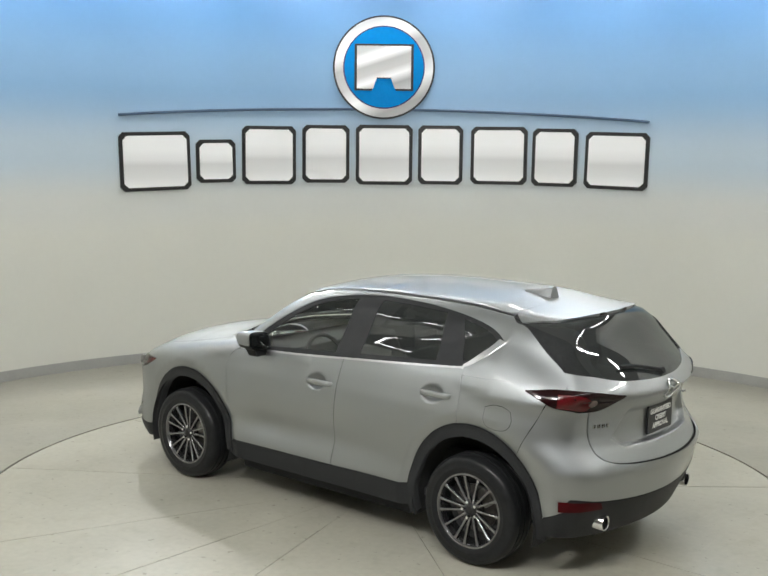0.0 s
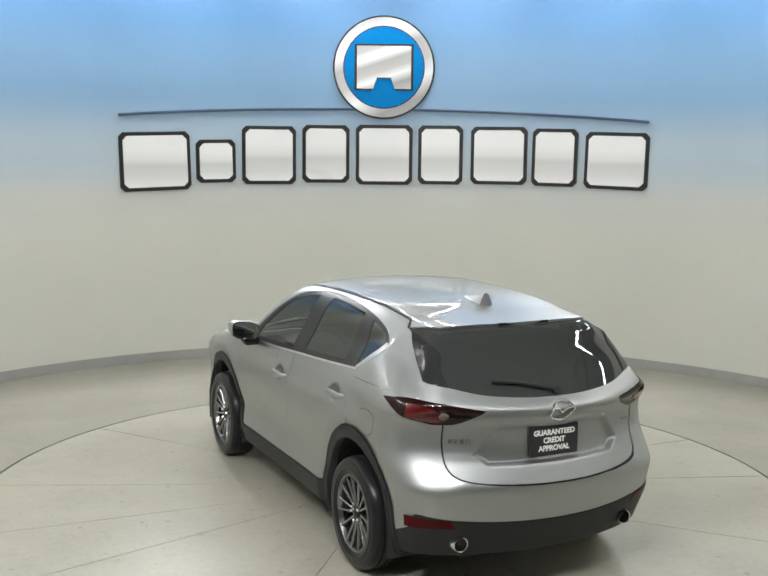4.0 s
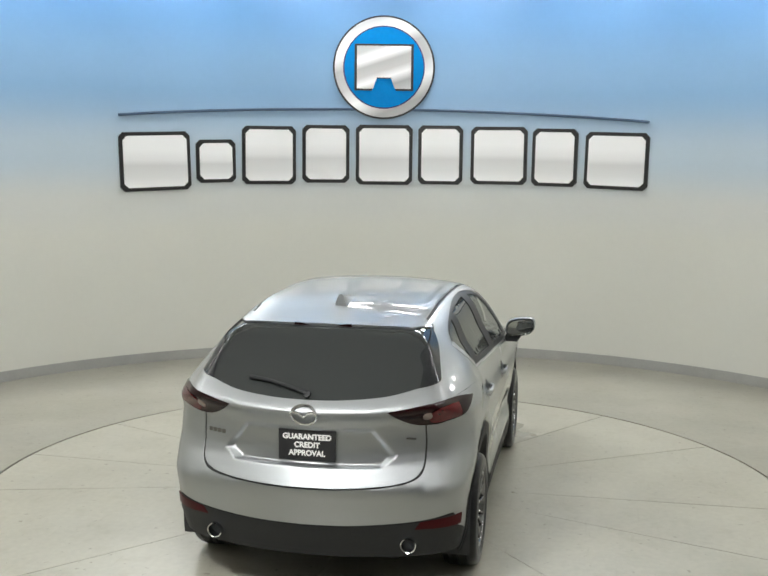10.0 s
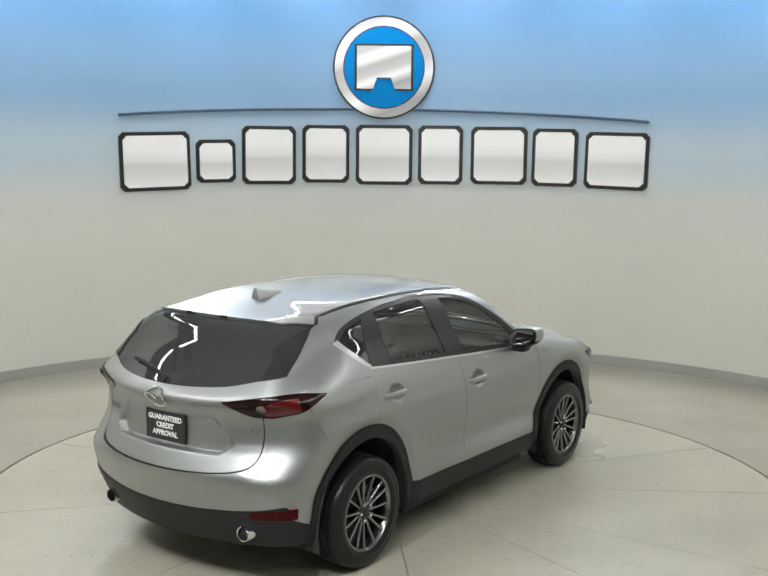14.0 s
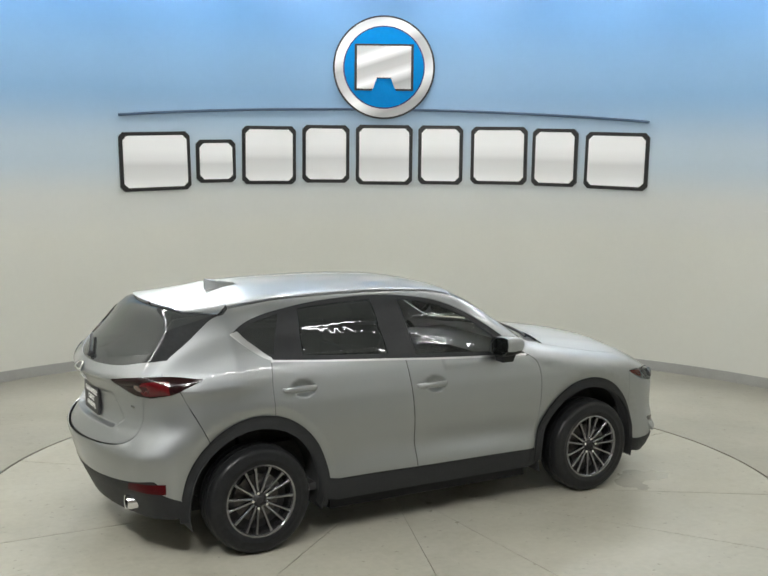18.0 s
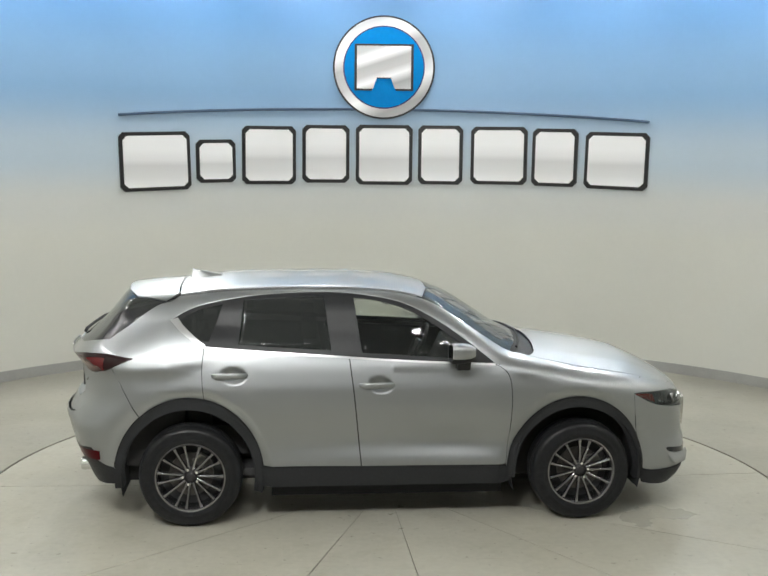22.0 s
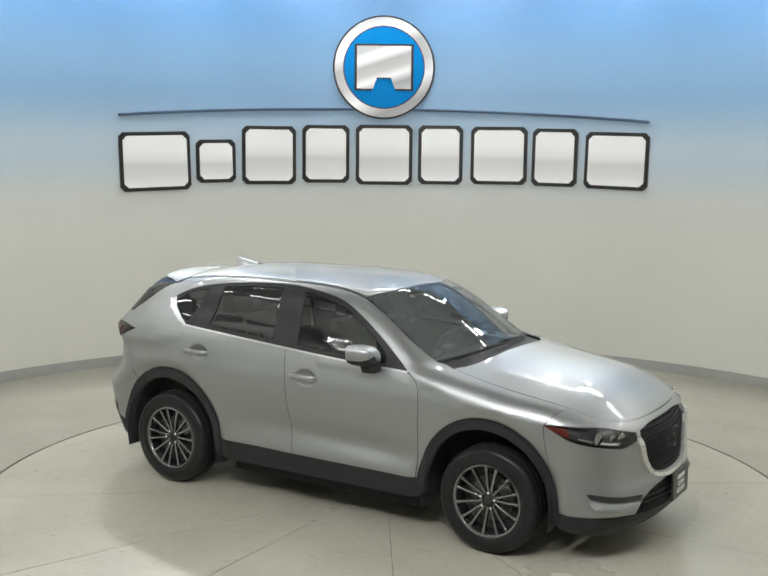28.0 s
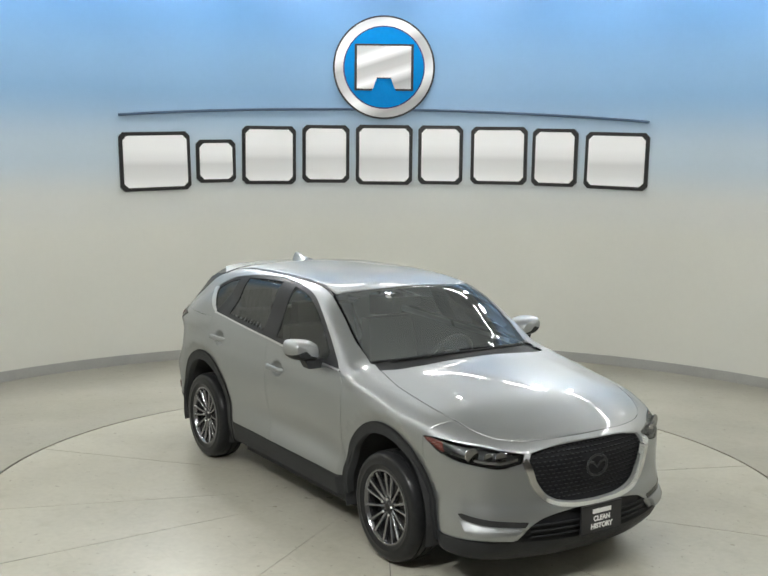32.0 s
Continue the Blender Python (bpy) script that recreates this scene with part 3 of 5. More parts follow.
def shrink(poly, g):
    """Draws an outline in by g, for the gaps between panels."""
    area = 0.5 * np.sum(poly[:, 0] * np.roll(poly[:, 1], -1) - np.roll(poly[:, 0], -1) * poly[:, 1])
    d1 = poly - np.roll(poly, 1, 0)
    d2 = np.roll(poly, -1, 0) - poly
    n = []
    for d in (d1, d2):
        d = d / np.maximum(np.linalg.norm(d, axis=1), 1e-9)[:, None]
        n.append(np.stack([-d[:, 1], d[:, 0]], 1) * np.sign(area))
    m = n[0] + n[1]
    m /= np.maximum(np.sum(m * n[0], axis=1), 0.5)[:, None]
    return poly + m * g


from mathutils.geometry import delaunay_2d_cdt


def skin(name, wrap, poly, material, parent, label="", h=0.035, lift=0.0, gap=0.0025, rim=0.007, holes=(), both=False, shape=None):
    """A panel of the body: the outline laid on the surface, with rounded gap edges. both: a twin on the right flank."""
    poly = shrink(poly, gap) if gap else poly
    holes = [shrink(hh, -gap) for hh in holes]
    lo, hi = poly.min(0), poly.max(0)
    gx, gy = np.meshgrid(np.arange(lo[0] + h / 2, hi[0], h), np.arange(lo[1] + h / 2, hi[1], h))
    q = np.stack([gx.ravel(), gy.ravel()], 1)
    keep = inside(poly, q) & (to_edge(poly, q) > 0.35 * h)
    for hh in holes:
        keep &= ~inside(hh, q) & (to_edge(hh, q) > 0.35 * h)
    loops = [poly] + list(holes)
    verts, edges = [], []
    for l in loops:
        s = len(verts)
        verts += [Vector(p) for p in l]
        edges += [(s + i, s + (i + 1) % len(l)) for i in range(len(l))]
    nb = len(verts)
    verts += [Vector(p) for p in q[keep]]
    r = delaunay_2d_cdt(verts, edges, [], 1, 1e-6)
    fv = np.array([tuple(v) for v in r[0]])
    tris = [tuple(f) for f in r[2]]
    if holes:
        mid = np.array([fv[list(t)].mean(0) for t in tris])
        bad = np.zeros(len(tris), bool)
        for hh in holes:
            bad |= inside(hh, mid)
        tris = [t for t, k in zip(tris, bad) if not k]
    p = wrap.back(fv)
    n = normals_at(p)
    if shape:
        p = p + n * shape(p, fv)[:, None]
    p = p + n * lift
    a, b, c = (p[[t[k] for t in tris]] for k in range(3))
    flip = np.sum(np.cross(b - a, c - a) * n[[t[0] for t in tris]], axis=1) < 0
    tris = [t[::-1] if f else t for t, f in zip(tris, flip)]
    if shape:
        acc = np.zeros_like(p)
        ta = np.array(tris)
        fn = np.cross(p[ta[:, 1]] - p[ta[:, 0]], p[ta[:, 2]] - p[ta[:, 0]])
        for k in range(3):
            np.add.at(acc, ta[:, k], fn)
        n = acc / np.maximum(np.linalg.norm(acc, axis=1), 1e-12)[:, None]
    # skirt round every free edge
    count = {}
    for t in tris:
        for i in range(3):
            e = (t[i], t[(i + 1) % 3])
            count[e] = count.get(e, 0) + 1
    free = [e for e in count if (e[1], e[0]) not in count]
    vs, ns, faces = list(p), list(n), list(tris)
    if rim:
        low = {}
        for e in free:
            for i in e:
                if i not in low:
                    low[i] = len(vs)
                    vs.append(p[i] - n[i] * rim)
                    ns.append(n[i])
        faces += [(e[1], e[0], low[e[0]], low[e[1]]) for e in free]
    vs, ns = np.array(vs), np.array(ns)
    made = [mesh_object(name, vs, faces, material, parent, label, normals=ns)]
    if both:
        made.append(mesh_object(name, vs * (1, -1, 1), [f[::-1] for f in faces], material, parent, label, normals=ns * (1, -1, 1)))
    return made if both else made[0]


# ---- the car ----
def between(a, b, n=5):
    """Points of the body on the way from a to b."""
    q = BODY.flat(np.array([a, b]))
    return list(BODY.back(q[0] + (q[1] - q[0]) * np.linspace(0, 1, n + 2)[:, None]))


def arch_line(cx, rx, rz, a0, a1, n=11, cz=0.36):
    return [S(cx + rx * math.cos(radians(a)), cz + rz * math.sin(radians(a))) for a in np.linspace(a0, a1, n)]


FA, RA = 1.295, -1.36


def build_car():
    car = tagged(new("car"), "silver compact SUV with black cladding parked on the round turntable", "car")

    def P(*a, **k):
        return skin(*a, **k)
    # seams in the side view
    seam_fd = [S(0.735, 1.115), S(0.80, 1.06), S(0.825, 0.95), S(0.825, 0.75), S(0.80, 0.425)]
    seam_b = [S(-0.20, 0.425), S(-0.215, 0.57), S(-0.25, 0.90), S(-0.285, 1.175)]
    belt_f = [S(-0.285, 1.175), S(0.2, 1.145), S(0.735, 1.115)]
    belt_r = [S(-0.285, 1.175), S(-0.75, 1.205), S(-1.255, 1.245)]
    arch_out_r = arch_line(RA, 0.50, 0.555, 8, 78)
    end_a = arch_out_r[-1]
    seam_rd = [end_a, S(-1.262, 0.95), S(-1.27, 1.09), S(-1.255, 1.245)]
    def cup(cx, cz):
        def f(p, q):
            e = ((p[:, 0] - cx) / 0.082) ** 2 + ((p[:, 2] - cz) / 0.048) ** 2
            return -0.032 * np.clip(2.0 * (1 - e), 0, 1) ** 1.1
        return f
    # black strips behind the gaps, added to stand in for their shade
    hatch_gap = [T(-1.44, 0.45), T(-1.455, 0.56), T(-1.48, 0.60), S(-1.56, 1.50), S(-1.75, 1.38), S(-1.90, 1.275)]
    for line in (seam_fd, seam_b, seam_rd, hatch_gap, [seam_fd[-1], seam_b[0], S(-0.5, 0.43), arch_out_r[0]], [S(-1.86, 1.115), S(-1.80, 1.0), S(-1.735, 0.88), S(-1.68, 0.785)], [S(1.69, 0.905), S(1.70, 0.80), S(1.72, 0.66)], [S(-1.89, 1.285), S(-1.92, 1.24), S(-1.945, 1.195)]):
        fl = spline(BODY.flat(np.array(line)))
        dd = np.gradient(fl, axis=0)
        dd = np.stack([-dd[:, 1], dd[:, 0]], 1) / np.linalg.norm(dd, axis=1)[:, None]
        skin("seam_shade", BODY, np.vstack([fl + dd * 0.016, (fl - dd * 0.016)[::-1]]), UNDER, car, "black backing strip for the shade in the gap", both=True, lift=-0.009, gap=0.0, rim=0.0)
    # the same added shade strip along the bonnet gap
    for line in ([T(0.98, 0.70), T(1.25, 0.735), T(1.55, 0.735), T(1.78, 0.70), T(1.92, 0.655), T(2.03, 0.56), T(2.10, 0.40), T(2.135, 0.2), T(2.145, 0.0)],):
        fl = spline(BODY.flat(np.array(line)))
        dd = np.gradient(fl, axis=0)
        dd = np.stack([-dd[:, 1], dd[:, 0]], 1) / np.linalg.norm(dd, axis=1)[:, None]
        skin("bonnet_shade", BODY, np.vstack([fl + dd * 0.014, (fl - dd * 0.014)[::-1]]), UNDER, car, "black backing strip for the shade in the gap", both=True, lift=-0.009, gap=0.0, rim=0.0)
    # doors
    door = P("front_door", BODY, outline(BODY, [seam_fd, [seam_fd[-1], seam_b[0]], seam_b, belt_f]), PAINT, car, both=True, h=0.013, rim=0.006, gap=0.004, shape=cup(-0.075, 0.992))
    rdoor = P("rear_door", BODY, outline(BODY, [seam_b[::-1], [seam_b[0], S(-0.5, 0.43), arch_out_r[0]], arch_out_r, seam_rd, belt_r[::-1]]), PAINT, car, both=True, h=0.013, rim=0.006, gap=0.004, shape=cup(-1.06, 1.062))
    # front wing, over the arch to the lamp and the bonnet seam
    bon = [T(0.98, 0.70), T(1.25, 0.735), T(1.55, 0.735), T(1.78, 0.70)]
    arch_f = arch_line(FA, 0.49, 0.535, 175, 20, 20)
    wing = outline(BODY, [seam_fd, [seam_fd[-1], arch_f[0]], arch_f, [arch_f[-1], S(1.72, 0.66), S(1.70, 0.80), S(1.69, 0.905)],
                          between(S(1.69, 0.905), T(1.78, 0.70)), bon[::-1], [T(0.98, 0.70), T(0.86, 0.70), seam_fd[0]]])
    P("front_wing", BODY, wing, PAINT, car, both=True, h=0.03)
    # rear quarter and roof side
    win_top = [S(0.715, 1.126), S(0.64, 1.185), S(0.48, 1.305), S(0.295, 1.425), S(0.095, 1.520), S(-0.12, 1.565), S(-0.42, 1.59), S(-0.80, 1.578), S(-1.15, 1.535), S(-1.36, 1.478), S(-1.485, 1.41)]
    win_low = [S(-1.485, 1.41), S(-1.41, 1.34), S(-1.31, 1.275), S(-1.255, 1.25)]
    win_bot = [S(-1.255, 1.25), S(-0.75, 1.21), S(-0.285, 1.18), S(0.2, 1.15), S(0.715, 1.126)]
    ws_side = [T(0.86, 0.70), T(0.66, 0.685), T(0.45, 0.655), T(0.24, 0.615)]
    groove = [T(0.24, 0.615), T(0.0, 0.585), T(-0.5, 0.575), T(-1.0, 0.57), T(-1.44, 0.56)]
    hatch_side = [T(-1.445, 0.56), T(-1.485, 0.60), S(-1.575, 1.50), S(-1.75, 1.38), S(-1.90, 1.275), S(-1.945, 1.19)]
    roof_side = outline(BODY, [[seam_fd[0], win_top[0]], win_top, win_low, [win_low[-1], S(-1.262, 1.2)], [S(-1.262, 1.2), S(-1.5, 1.21), S(-1.945, 1.19)], hatch_side[::-1], groove[::-1], ws_side[::-1], [ws_side[0], seam_fd[0]]])
    P("roof_side_rail", BODY, roof_side, PAINT, car, both=True, h=0.03, gap=0.001)
    arch_q = arch_line(RA, 0.50, 0.555, 78, 130, 9)
    bump_seam = [arch_q[-1], S(-1.735, 0.88), S(-1.80, 1.0), S(-1.86, 1.115)]
    quarter = outline(BODY, [[S(-1.945, 1.19), S(-1.5, 1.21), S(-1.262, 1.2)], [S(-1.262, 1.2)] + seam_rd[::-1][1:], arch_q, bump_seam, [S(-1.86, 1.115), S(-1.81, 1.138), S(-1.72, 1.175)], [S(-1.72, 1.175), S(-1.85, 1.185), S(-1.945, 1.19)]])
    P("rear_quarter", BODY, quarter, PAINT, car, both=True, h=0.03, gap=0.001)
    # bonnet, windscreen, roof
    bon_front = [T(1.78, 0.70), T(1.92, 0.655), T(2.03, 0.56), T(2.10, 0.40), T(2.135, 0.2), T(2.145, 0.0)]
    bon_back = [T(1.09, 0.0), T(1.08, 0.3), T(1.045, 0.55), T(0.98, 0.70)]
    half = [bon_back, bon, bon_front]
    P("bonnet", BODY, outline(BODY, half + [mirror_line(l) for l in half[::-1]]), PAINT, car, h=0.035)
    head = [T(0.30, 0.0), T(0.295, 0.3), T(0.24, 0.59)]
    ws = [head[:-1] + [T(0.245, 0.60)], [T(0.245, 0.60), T(0.45, 0.642), T(0.66, 0.672), T(0.84, 0.69)], [T(0.84, 0.69), T(0.925, 0.45), T(0.965, 0.2), T(0.97, 0.0)]]
    P("windscreen", BODY, outline(BODY, ws + [mirror_line(l) for l in ws[::-1]]), CLEAR, car, "clear sloping windscreen", lift=-0.004, rim=0.004)
    cowl = [[T(0.97, 0.0), T(0.955, 0.3), T(0.925, 0.45), T(0.85, 0.69)], [T(0.85, 0.69), T(0.975, 0.70)], bon_back[::-1]]
    P("cowl_panel", BODY, outline(BODY, cowl + [mirror_line(l) for l in cowl[::-1]]), PLASTIC, car, "black plastic cowl", lift=-0.022, gap=-0.004)
    rf = [head, [T(0.24, 0.59), T(0.0, 0.563), T(-0.5, 0.553), T(-1.0, 0.548), T(-1.43, 0.54)], [T(-1.43, 0.54), T(-1.45, 0.3), T(-1.455, 0.0)]]
    P("roof", BODY, outline(BODY, rf + [mirror_line(l) for l in rf[::-1]]), PAINT, car, h=0.05)
    gr = [[T(0.22, 0.612), T(0.0, 0.583), T(-0.5, 0.573), T(-1.0, 0.568), T(-1.43, 0.558)], [T(-1.43, 0.558), T(-1.43, 0.542)], [T(-1.43, 0.542), T(-1.0, 0.550), T(-0.5, 0.555), T(0.0, 0.565), T(0.22, 0.592)], [T(0.22, 0.592), T(0.22, 0.612)]]
    P("roof_moulding", BODY, outline(BODY, gr), PLASTIC, car, "black strip in the roof groove", both=True, lift=-0.010, gap=0.0)
    # side windows
    q_glass = [[S(-1.44, 1.405), S(-1.33, 1.47), S(-1.13, 1.522)], [S(-1.13, 1.522), S(-1.225, 1.275)], [S(-1.225, 1.275), S(-1.30, 1.30), S(-1.44, 1.405)]]
    r_glass = [[S(-1.0, 1.545), S(-0.7, 1.565), S(-0.45, 1.572)], [S(-0.45, 1.572), S(-0.40, 1.215)], [S(-0.40, 1.215), S(-1.035, 1.255)], [S(-1.035, 1.255), S(-1.0, 1.545)]]
    f_glass = [[S(-0.255, 1.562), S(-0.10, 1.545), S(0.085, 1.498), S(0.26, 1.412), S(0.43, 1.297), S(0.535, 1.215)], [S(0.535, 1.215), S(0.54, 1.153)], [S(0.54, 1.153), S(-0.20, 1.198)], [S(-0.20, 1.198), S(-0.255, 1.562)]]
    o_q, o_r, o_f = (outline(BODY, g) for g in (q_glass, r_glass, f_glass))
    P("window_surround", BODY, outline(BODY, [win_top, win_low, win_bot]), SATIN, car, "satin black pillars and window surround", both=True, holes=[o_q, o_r, o_f], lift=-0.006, gap=-0.004, h=0.04)
    P("quarter_glass", BODY, o_q, PRIVACY, car, "dark tinted quarter glass", both=True, lift=-0.010, rim=0.003, gap=-0.004)
    for d, o, m_, lab in ((rdoor, o_r, PRIVACY, "dark tinted rear door glass"), (door, o_f, DOORGLASS, "clear front door glass")):
        for ob, sgn in zip(d, (1, -1)):
            g = P("door_glass", BODY, o, m_, ob, lab, lift=-0.010, rim=0.003, gap=-0.004)
            if sgn < 0:
                g.data.transform(Matrix.Diagonal((1, -1, 1, 1)))
                g.data.flip_normals()
    # bright strip under the windows and the wedge behind them
    low = [win_bot, [win_bot[-1], S(0.715, 1.111)], [p - np.array((0, 0, 0.015)) for p in win_bot[::-1]], [S(-1.255, 1.235), win_bot[0]]]
    P("belt_strip", BODY, outline(BODY, low), TRIMSILVER, car, "bright chrome strip under the windows", both=True, lift=0.002, gap=0.0, rim=0.008)
    wedge = [[S(-1.487, 1.413), S(-1.405, 1.335), S(-1.31, 1.27), S(-1.245, 1.243)], [S(-1.245, 1.243), S(-1.25, 1.262)], [S(-1.25, 1.262), S(-1.30, 1.295), S(-1.39, 1.372), S(-1.435, 1.425)], [S(-1.435, 1.425), S(-1.487, 1.413)]]
    P("window_wedge", BODY, outline(BODY, wedge), TRIMSILVER, car, "bright chrome wedge at the rear window", both=True, lift=0.003, gap=0.0, rim=0.008)
    # black cladding round the arches and along the sills
    for cx, rx, rz, a0, a1, ri in ((FA, 0.49, 0.535, 184, -8, 0.435), (RA, 0.50, 0.555, 188, -12, 0.445)):
        outer = arch_line(cx, rx, rz, a0, a1, 22)
        inner = arch_line(cx, ri - 0.005, ri + 0.03, a0, a1, 22)
        P("arch_cladding", BODY, outline(BODY, [outer, [outer[-1], inner[-1]], inner[::-1], [inner[0], outer[0]]]), PLASTIC, car, "black plastic wheel arch cladding", both=True, lift=0.014, gap=0.0, rim=0.05)
    sill = [[S(-0.87, 0.435), S(-0.2, 0.422), S(0.815, 0.412)], [S(0.815, 0.412), S(0.84, 0.30)], [S(0.84, 0.30), S(-0.90, 0.30)], [S(-0.90, 0.30), S(-0.87, 0.435)]]
    P("sill_cladding", BODY, outline(BODY, sill), PLASTIC, car, "black plastic sill", both=True, lift=0.006, gap=0.0)
    build_nose(car)
    build_tail(car)
    build_fittings(car, door, rdoor)
    build_cabin(car)
    build_wheels(car)
    return car


def build_nose(car):
    bon_front = [T(1.78, 0.70), T(1.92, 0.655), T(2.03, 0.56), T(2.10, 0.40), T(2.135, 0.2), T(2.145, 0.0)]
    arch = arch_line(FA, 0.49, 0.535, 20, 0, 5)
    top = bon_front[::-1]
    side = [between(T(1.78, 0.70), S(1.69, 0.905)), [S(1.69, 0.905), S(1.70, 0.80), S(1.72, 0.66), arch[0]], arch]
    low = [[arch[-1], S(1.85, 0.345), F(0.72, 0.345), F(0.54, 0.35)], [F(0.54, 0.35), F(0.47, 0.43)], [F(0.47, 0.43), F(0.38, 0.475), F(0.2, 0.505), F(0.0, 0.51)]]
    half = [top] + side + low
    whole = outline(NOSE_W, half + [mirror_line(l) for l in half[::-1]])
    gr = [[F(0.0, 0.882), F(0.25, 0.876), F(0.43, 0.848)], [F(0.43, 0.848), F(0.46, 0.79), F(0.40, 0.66), F(0.32, 0.585), F(0.18, 0.553), F(0.0, 0.545)]]
    grille = outline(NOSE_W, gr + [mirror_line(l) for l in gr[::-1]])
    lamp = [[S(1.69, 0.908), S(1.80, 0.915), F(0.70, 0.90), F(0.60, 0.875), F(0.475, 0.845)], [F(0.475, 0.845), F(0.50, 0.80)], [F(0.50, 0.80), F(0.62, 0.772), F(0.72, 0.785), S(1.86, 0.825), S(1.69, 0.908)]]
    lamp_l = outline(NOSE_W, lamp)
    lamp_r = outline(NOSE_W, [mirror_line(l) for l in lamp[::-1]])
    bump = skin("front_bumper", NOSE_W, whole, PAINT, car, "silver front bumper", holes=[grille, lamp_l, lamp_r], h=0.03, rim=0.02)
    # grille mesh, set back, with its chrome frame
    g = skin("grille", NOSE_W, grille, GRILLE, car, "black mesh grille", lift=-0.03, gap=-0.006, rim=0.0)
    bm = bmesh.new()
    for row, z in enumerate(np.arange(0.57, 0.86, 0.024)):
        for y in np.arange(-0.44, 0.441, 0.036):
            yy = y + (0.018 if row % 2 else 0.0)
            if abs(yy) < 0.075 and 0.66 < z < 0.80:
                continue
            if inside(grille, NOSE_W.flat([(2.2, yy * 1.0, z)]))[0]:
                q = F(yy, z)
                box(bm, q[0] - 0.027, yy, z, 0.012, 0.022, 0.007)
    part("grille_mesh", bm, GRILLE, g)
    wing = [[F(0.480, 0.820), F(0.455, 0.775), F(0.412, 0.66), F(0.33, 0.572), F(0.19, 0.540), F(0.0, 0.530)]]
    wing_out = [F(0.0, 0.511), F(0.204, 0.519), F(0.348, 0.554), F(0.442, 0.645), F(0.490, 0.760), F(0.505, 0.795)]
    ring = outline(NOSE_W, [wing[0][::-1], [F(0.480, 0.820), F(0.505, 0.795)], wing_out[::-1]] + [mirror_line(l) for l in (wing_out[::-1], [F(0.480, 0.820), F(0.505, 0.795)], wing[0][::-1])])
    skin("grille_surround", NOSE_W, ring, CHROME, car, "bright chrome wing round the grille", lift=0.018, gap=0.0, rim=0.035, h=0.014)
    # emblem as a plain oval
    bm = bmesh.new()
    q = F(0, 0.735)
    tube(bm, [(q[0] + 0.004, 0.078 * math.cos(a), 0.735 + 0.062 * math.sin(a)) for a in np.linspace(0, 2 * math.pi, 33)], 0.007, 8)
    em = part("front_emblem", bm, DARKALLOY, car, "dark grey oval emblem")
    bm = bmesh.new()
    tube(bm, [(q[0] + 0.004, s, 0.735 + z) for s, z in ((-0.07, 0.025), (-0.03, 0.02), (0.0, -0.012), (0.03, 0.02), (0.07, 0.025))], 0.006, 8)
    part("emblem_bar", bm, DARKALLOY, em)
    # head lamps
    for o, sg in ((lamp_l, 1), (lamp_r, -1)):
        hl = skin("headlamp", NOSE_W, o, DARKALLOY, car, "dark headlamp with chrome reflectors", lift=-0.05, gap=0.0, rim=0.0, h=0.03)
        skin("lamp_lens", NOSE_W, o, LENS, hl, "clear outer lens", lift=0.001, gap=0.001, rim=0.06, h=0.03)
        for y, z, r in ((0.74, 0.845, 0.036), (0.60, 0.830, 0.030), (0.665, 0.835, 0.022)):
            q = F(y, z)
            bm = bmesh.new()
            m = Matrix.Translation((q[0] - 0.045, sg * y, z)) @ Matrix.Rotation(radians(-90 + sg * 20), 4, "Z")
            lathe(bm, [(r * 1.12, 0.040), (r * 1.18, 0.036), (r * 0.85, 0.012), (r * 0.3, 0.0)], 20, m)
            part("reflector", bm, DULLCHROME, hl, "chrome reflector bowl")
        cb = [[F(0.52, 0.815), F(0.62, 0.795), F(0.72, 0.806), S(1.90, 0.838)], [S(1.90, 0.838), S(1.90, 0.85)], [S(1.90, 0.85), F(0.72, 0.822), F(0.62, 0.811), F(0.52, 0.828)], [F(0.52, 0.828), F(0.52, 0.815)]]
        skin("lamp_bezel", NOSE_W, outline(NOSE_W, cb if sg > 0 else [mirror_line(l) for l in cb[::-1]]), CHROME, hl, "chrome strip in the lamp", lift=-0.012, gap=0.0, rim=0.02)
        am = [[S(1.695, 0.904), S(1.76, 0.905), S(1.83, 0.900)], [S(1.83, 0.900), S(1.85, 0.842)], [S(1.85, 0.842), S(1.78, 0.865), S(1.695, 0.904)]]
        ol = outline(NOSE_W, am if sg > 0 else [mirror_line(l) for l in am[::-1]])
        skin("side_reflector", NOSE_W, ol, AMBER, hl, "amber red side reflector", lift=-0.008, gap=0.0, rim=0.01)
    # lower opening, chin, fog recess
    lg = [[F(0.0, 0.508), F(0.2, 0.503), F(0.38, 0.473), F(0.47, 0.428)], [F(0.47, 0.428), F(0.54, 0.348)], [F(0.54, 0.348), F(0.3, 0.335), F(0.0, 0.33)]]
    lo = skin("lower_grille", NOSE_W, outline(NOSE_W, lg + [mirror_line(l) for l in lg[::-1]]), GRILLE, car, "black lower grille", lift=-0.02, gap=-0.004, rim=0.0)
    for z in (0.365, 0.40, 0.435):
        bm = bmesh.new()
        tube(bm, [(F(y, z)[0] - 0.005, y, z) for y in np.linspace(-0.46, 0.46, 13)], 0.006, 6)
        part("grille_bar", bm, GRILLE, lo)
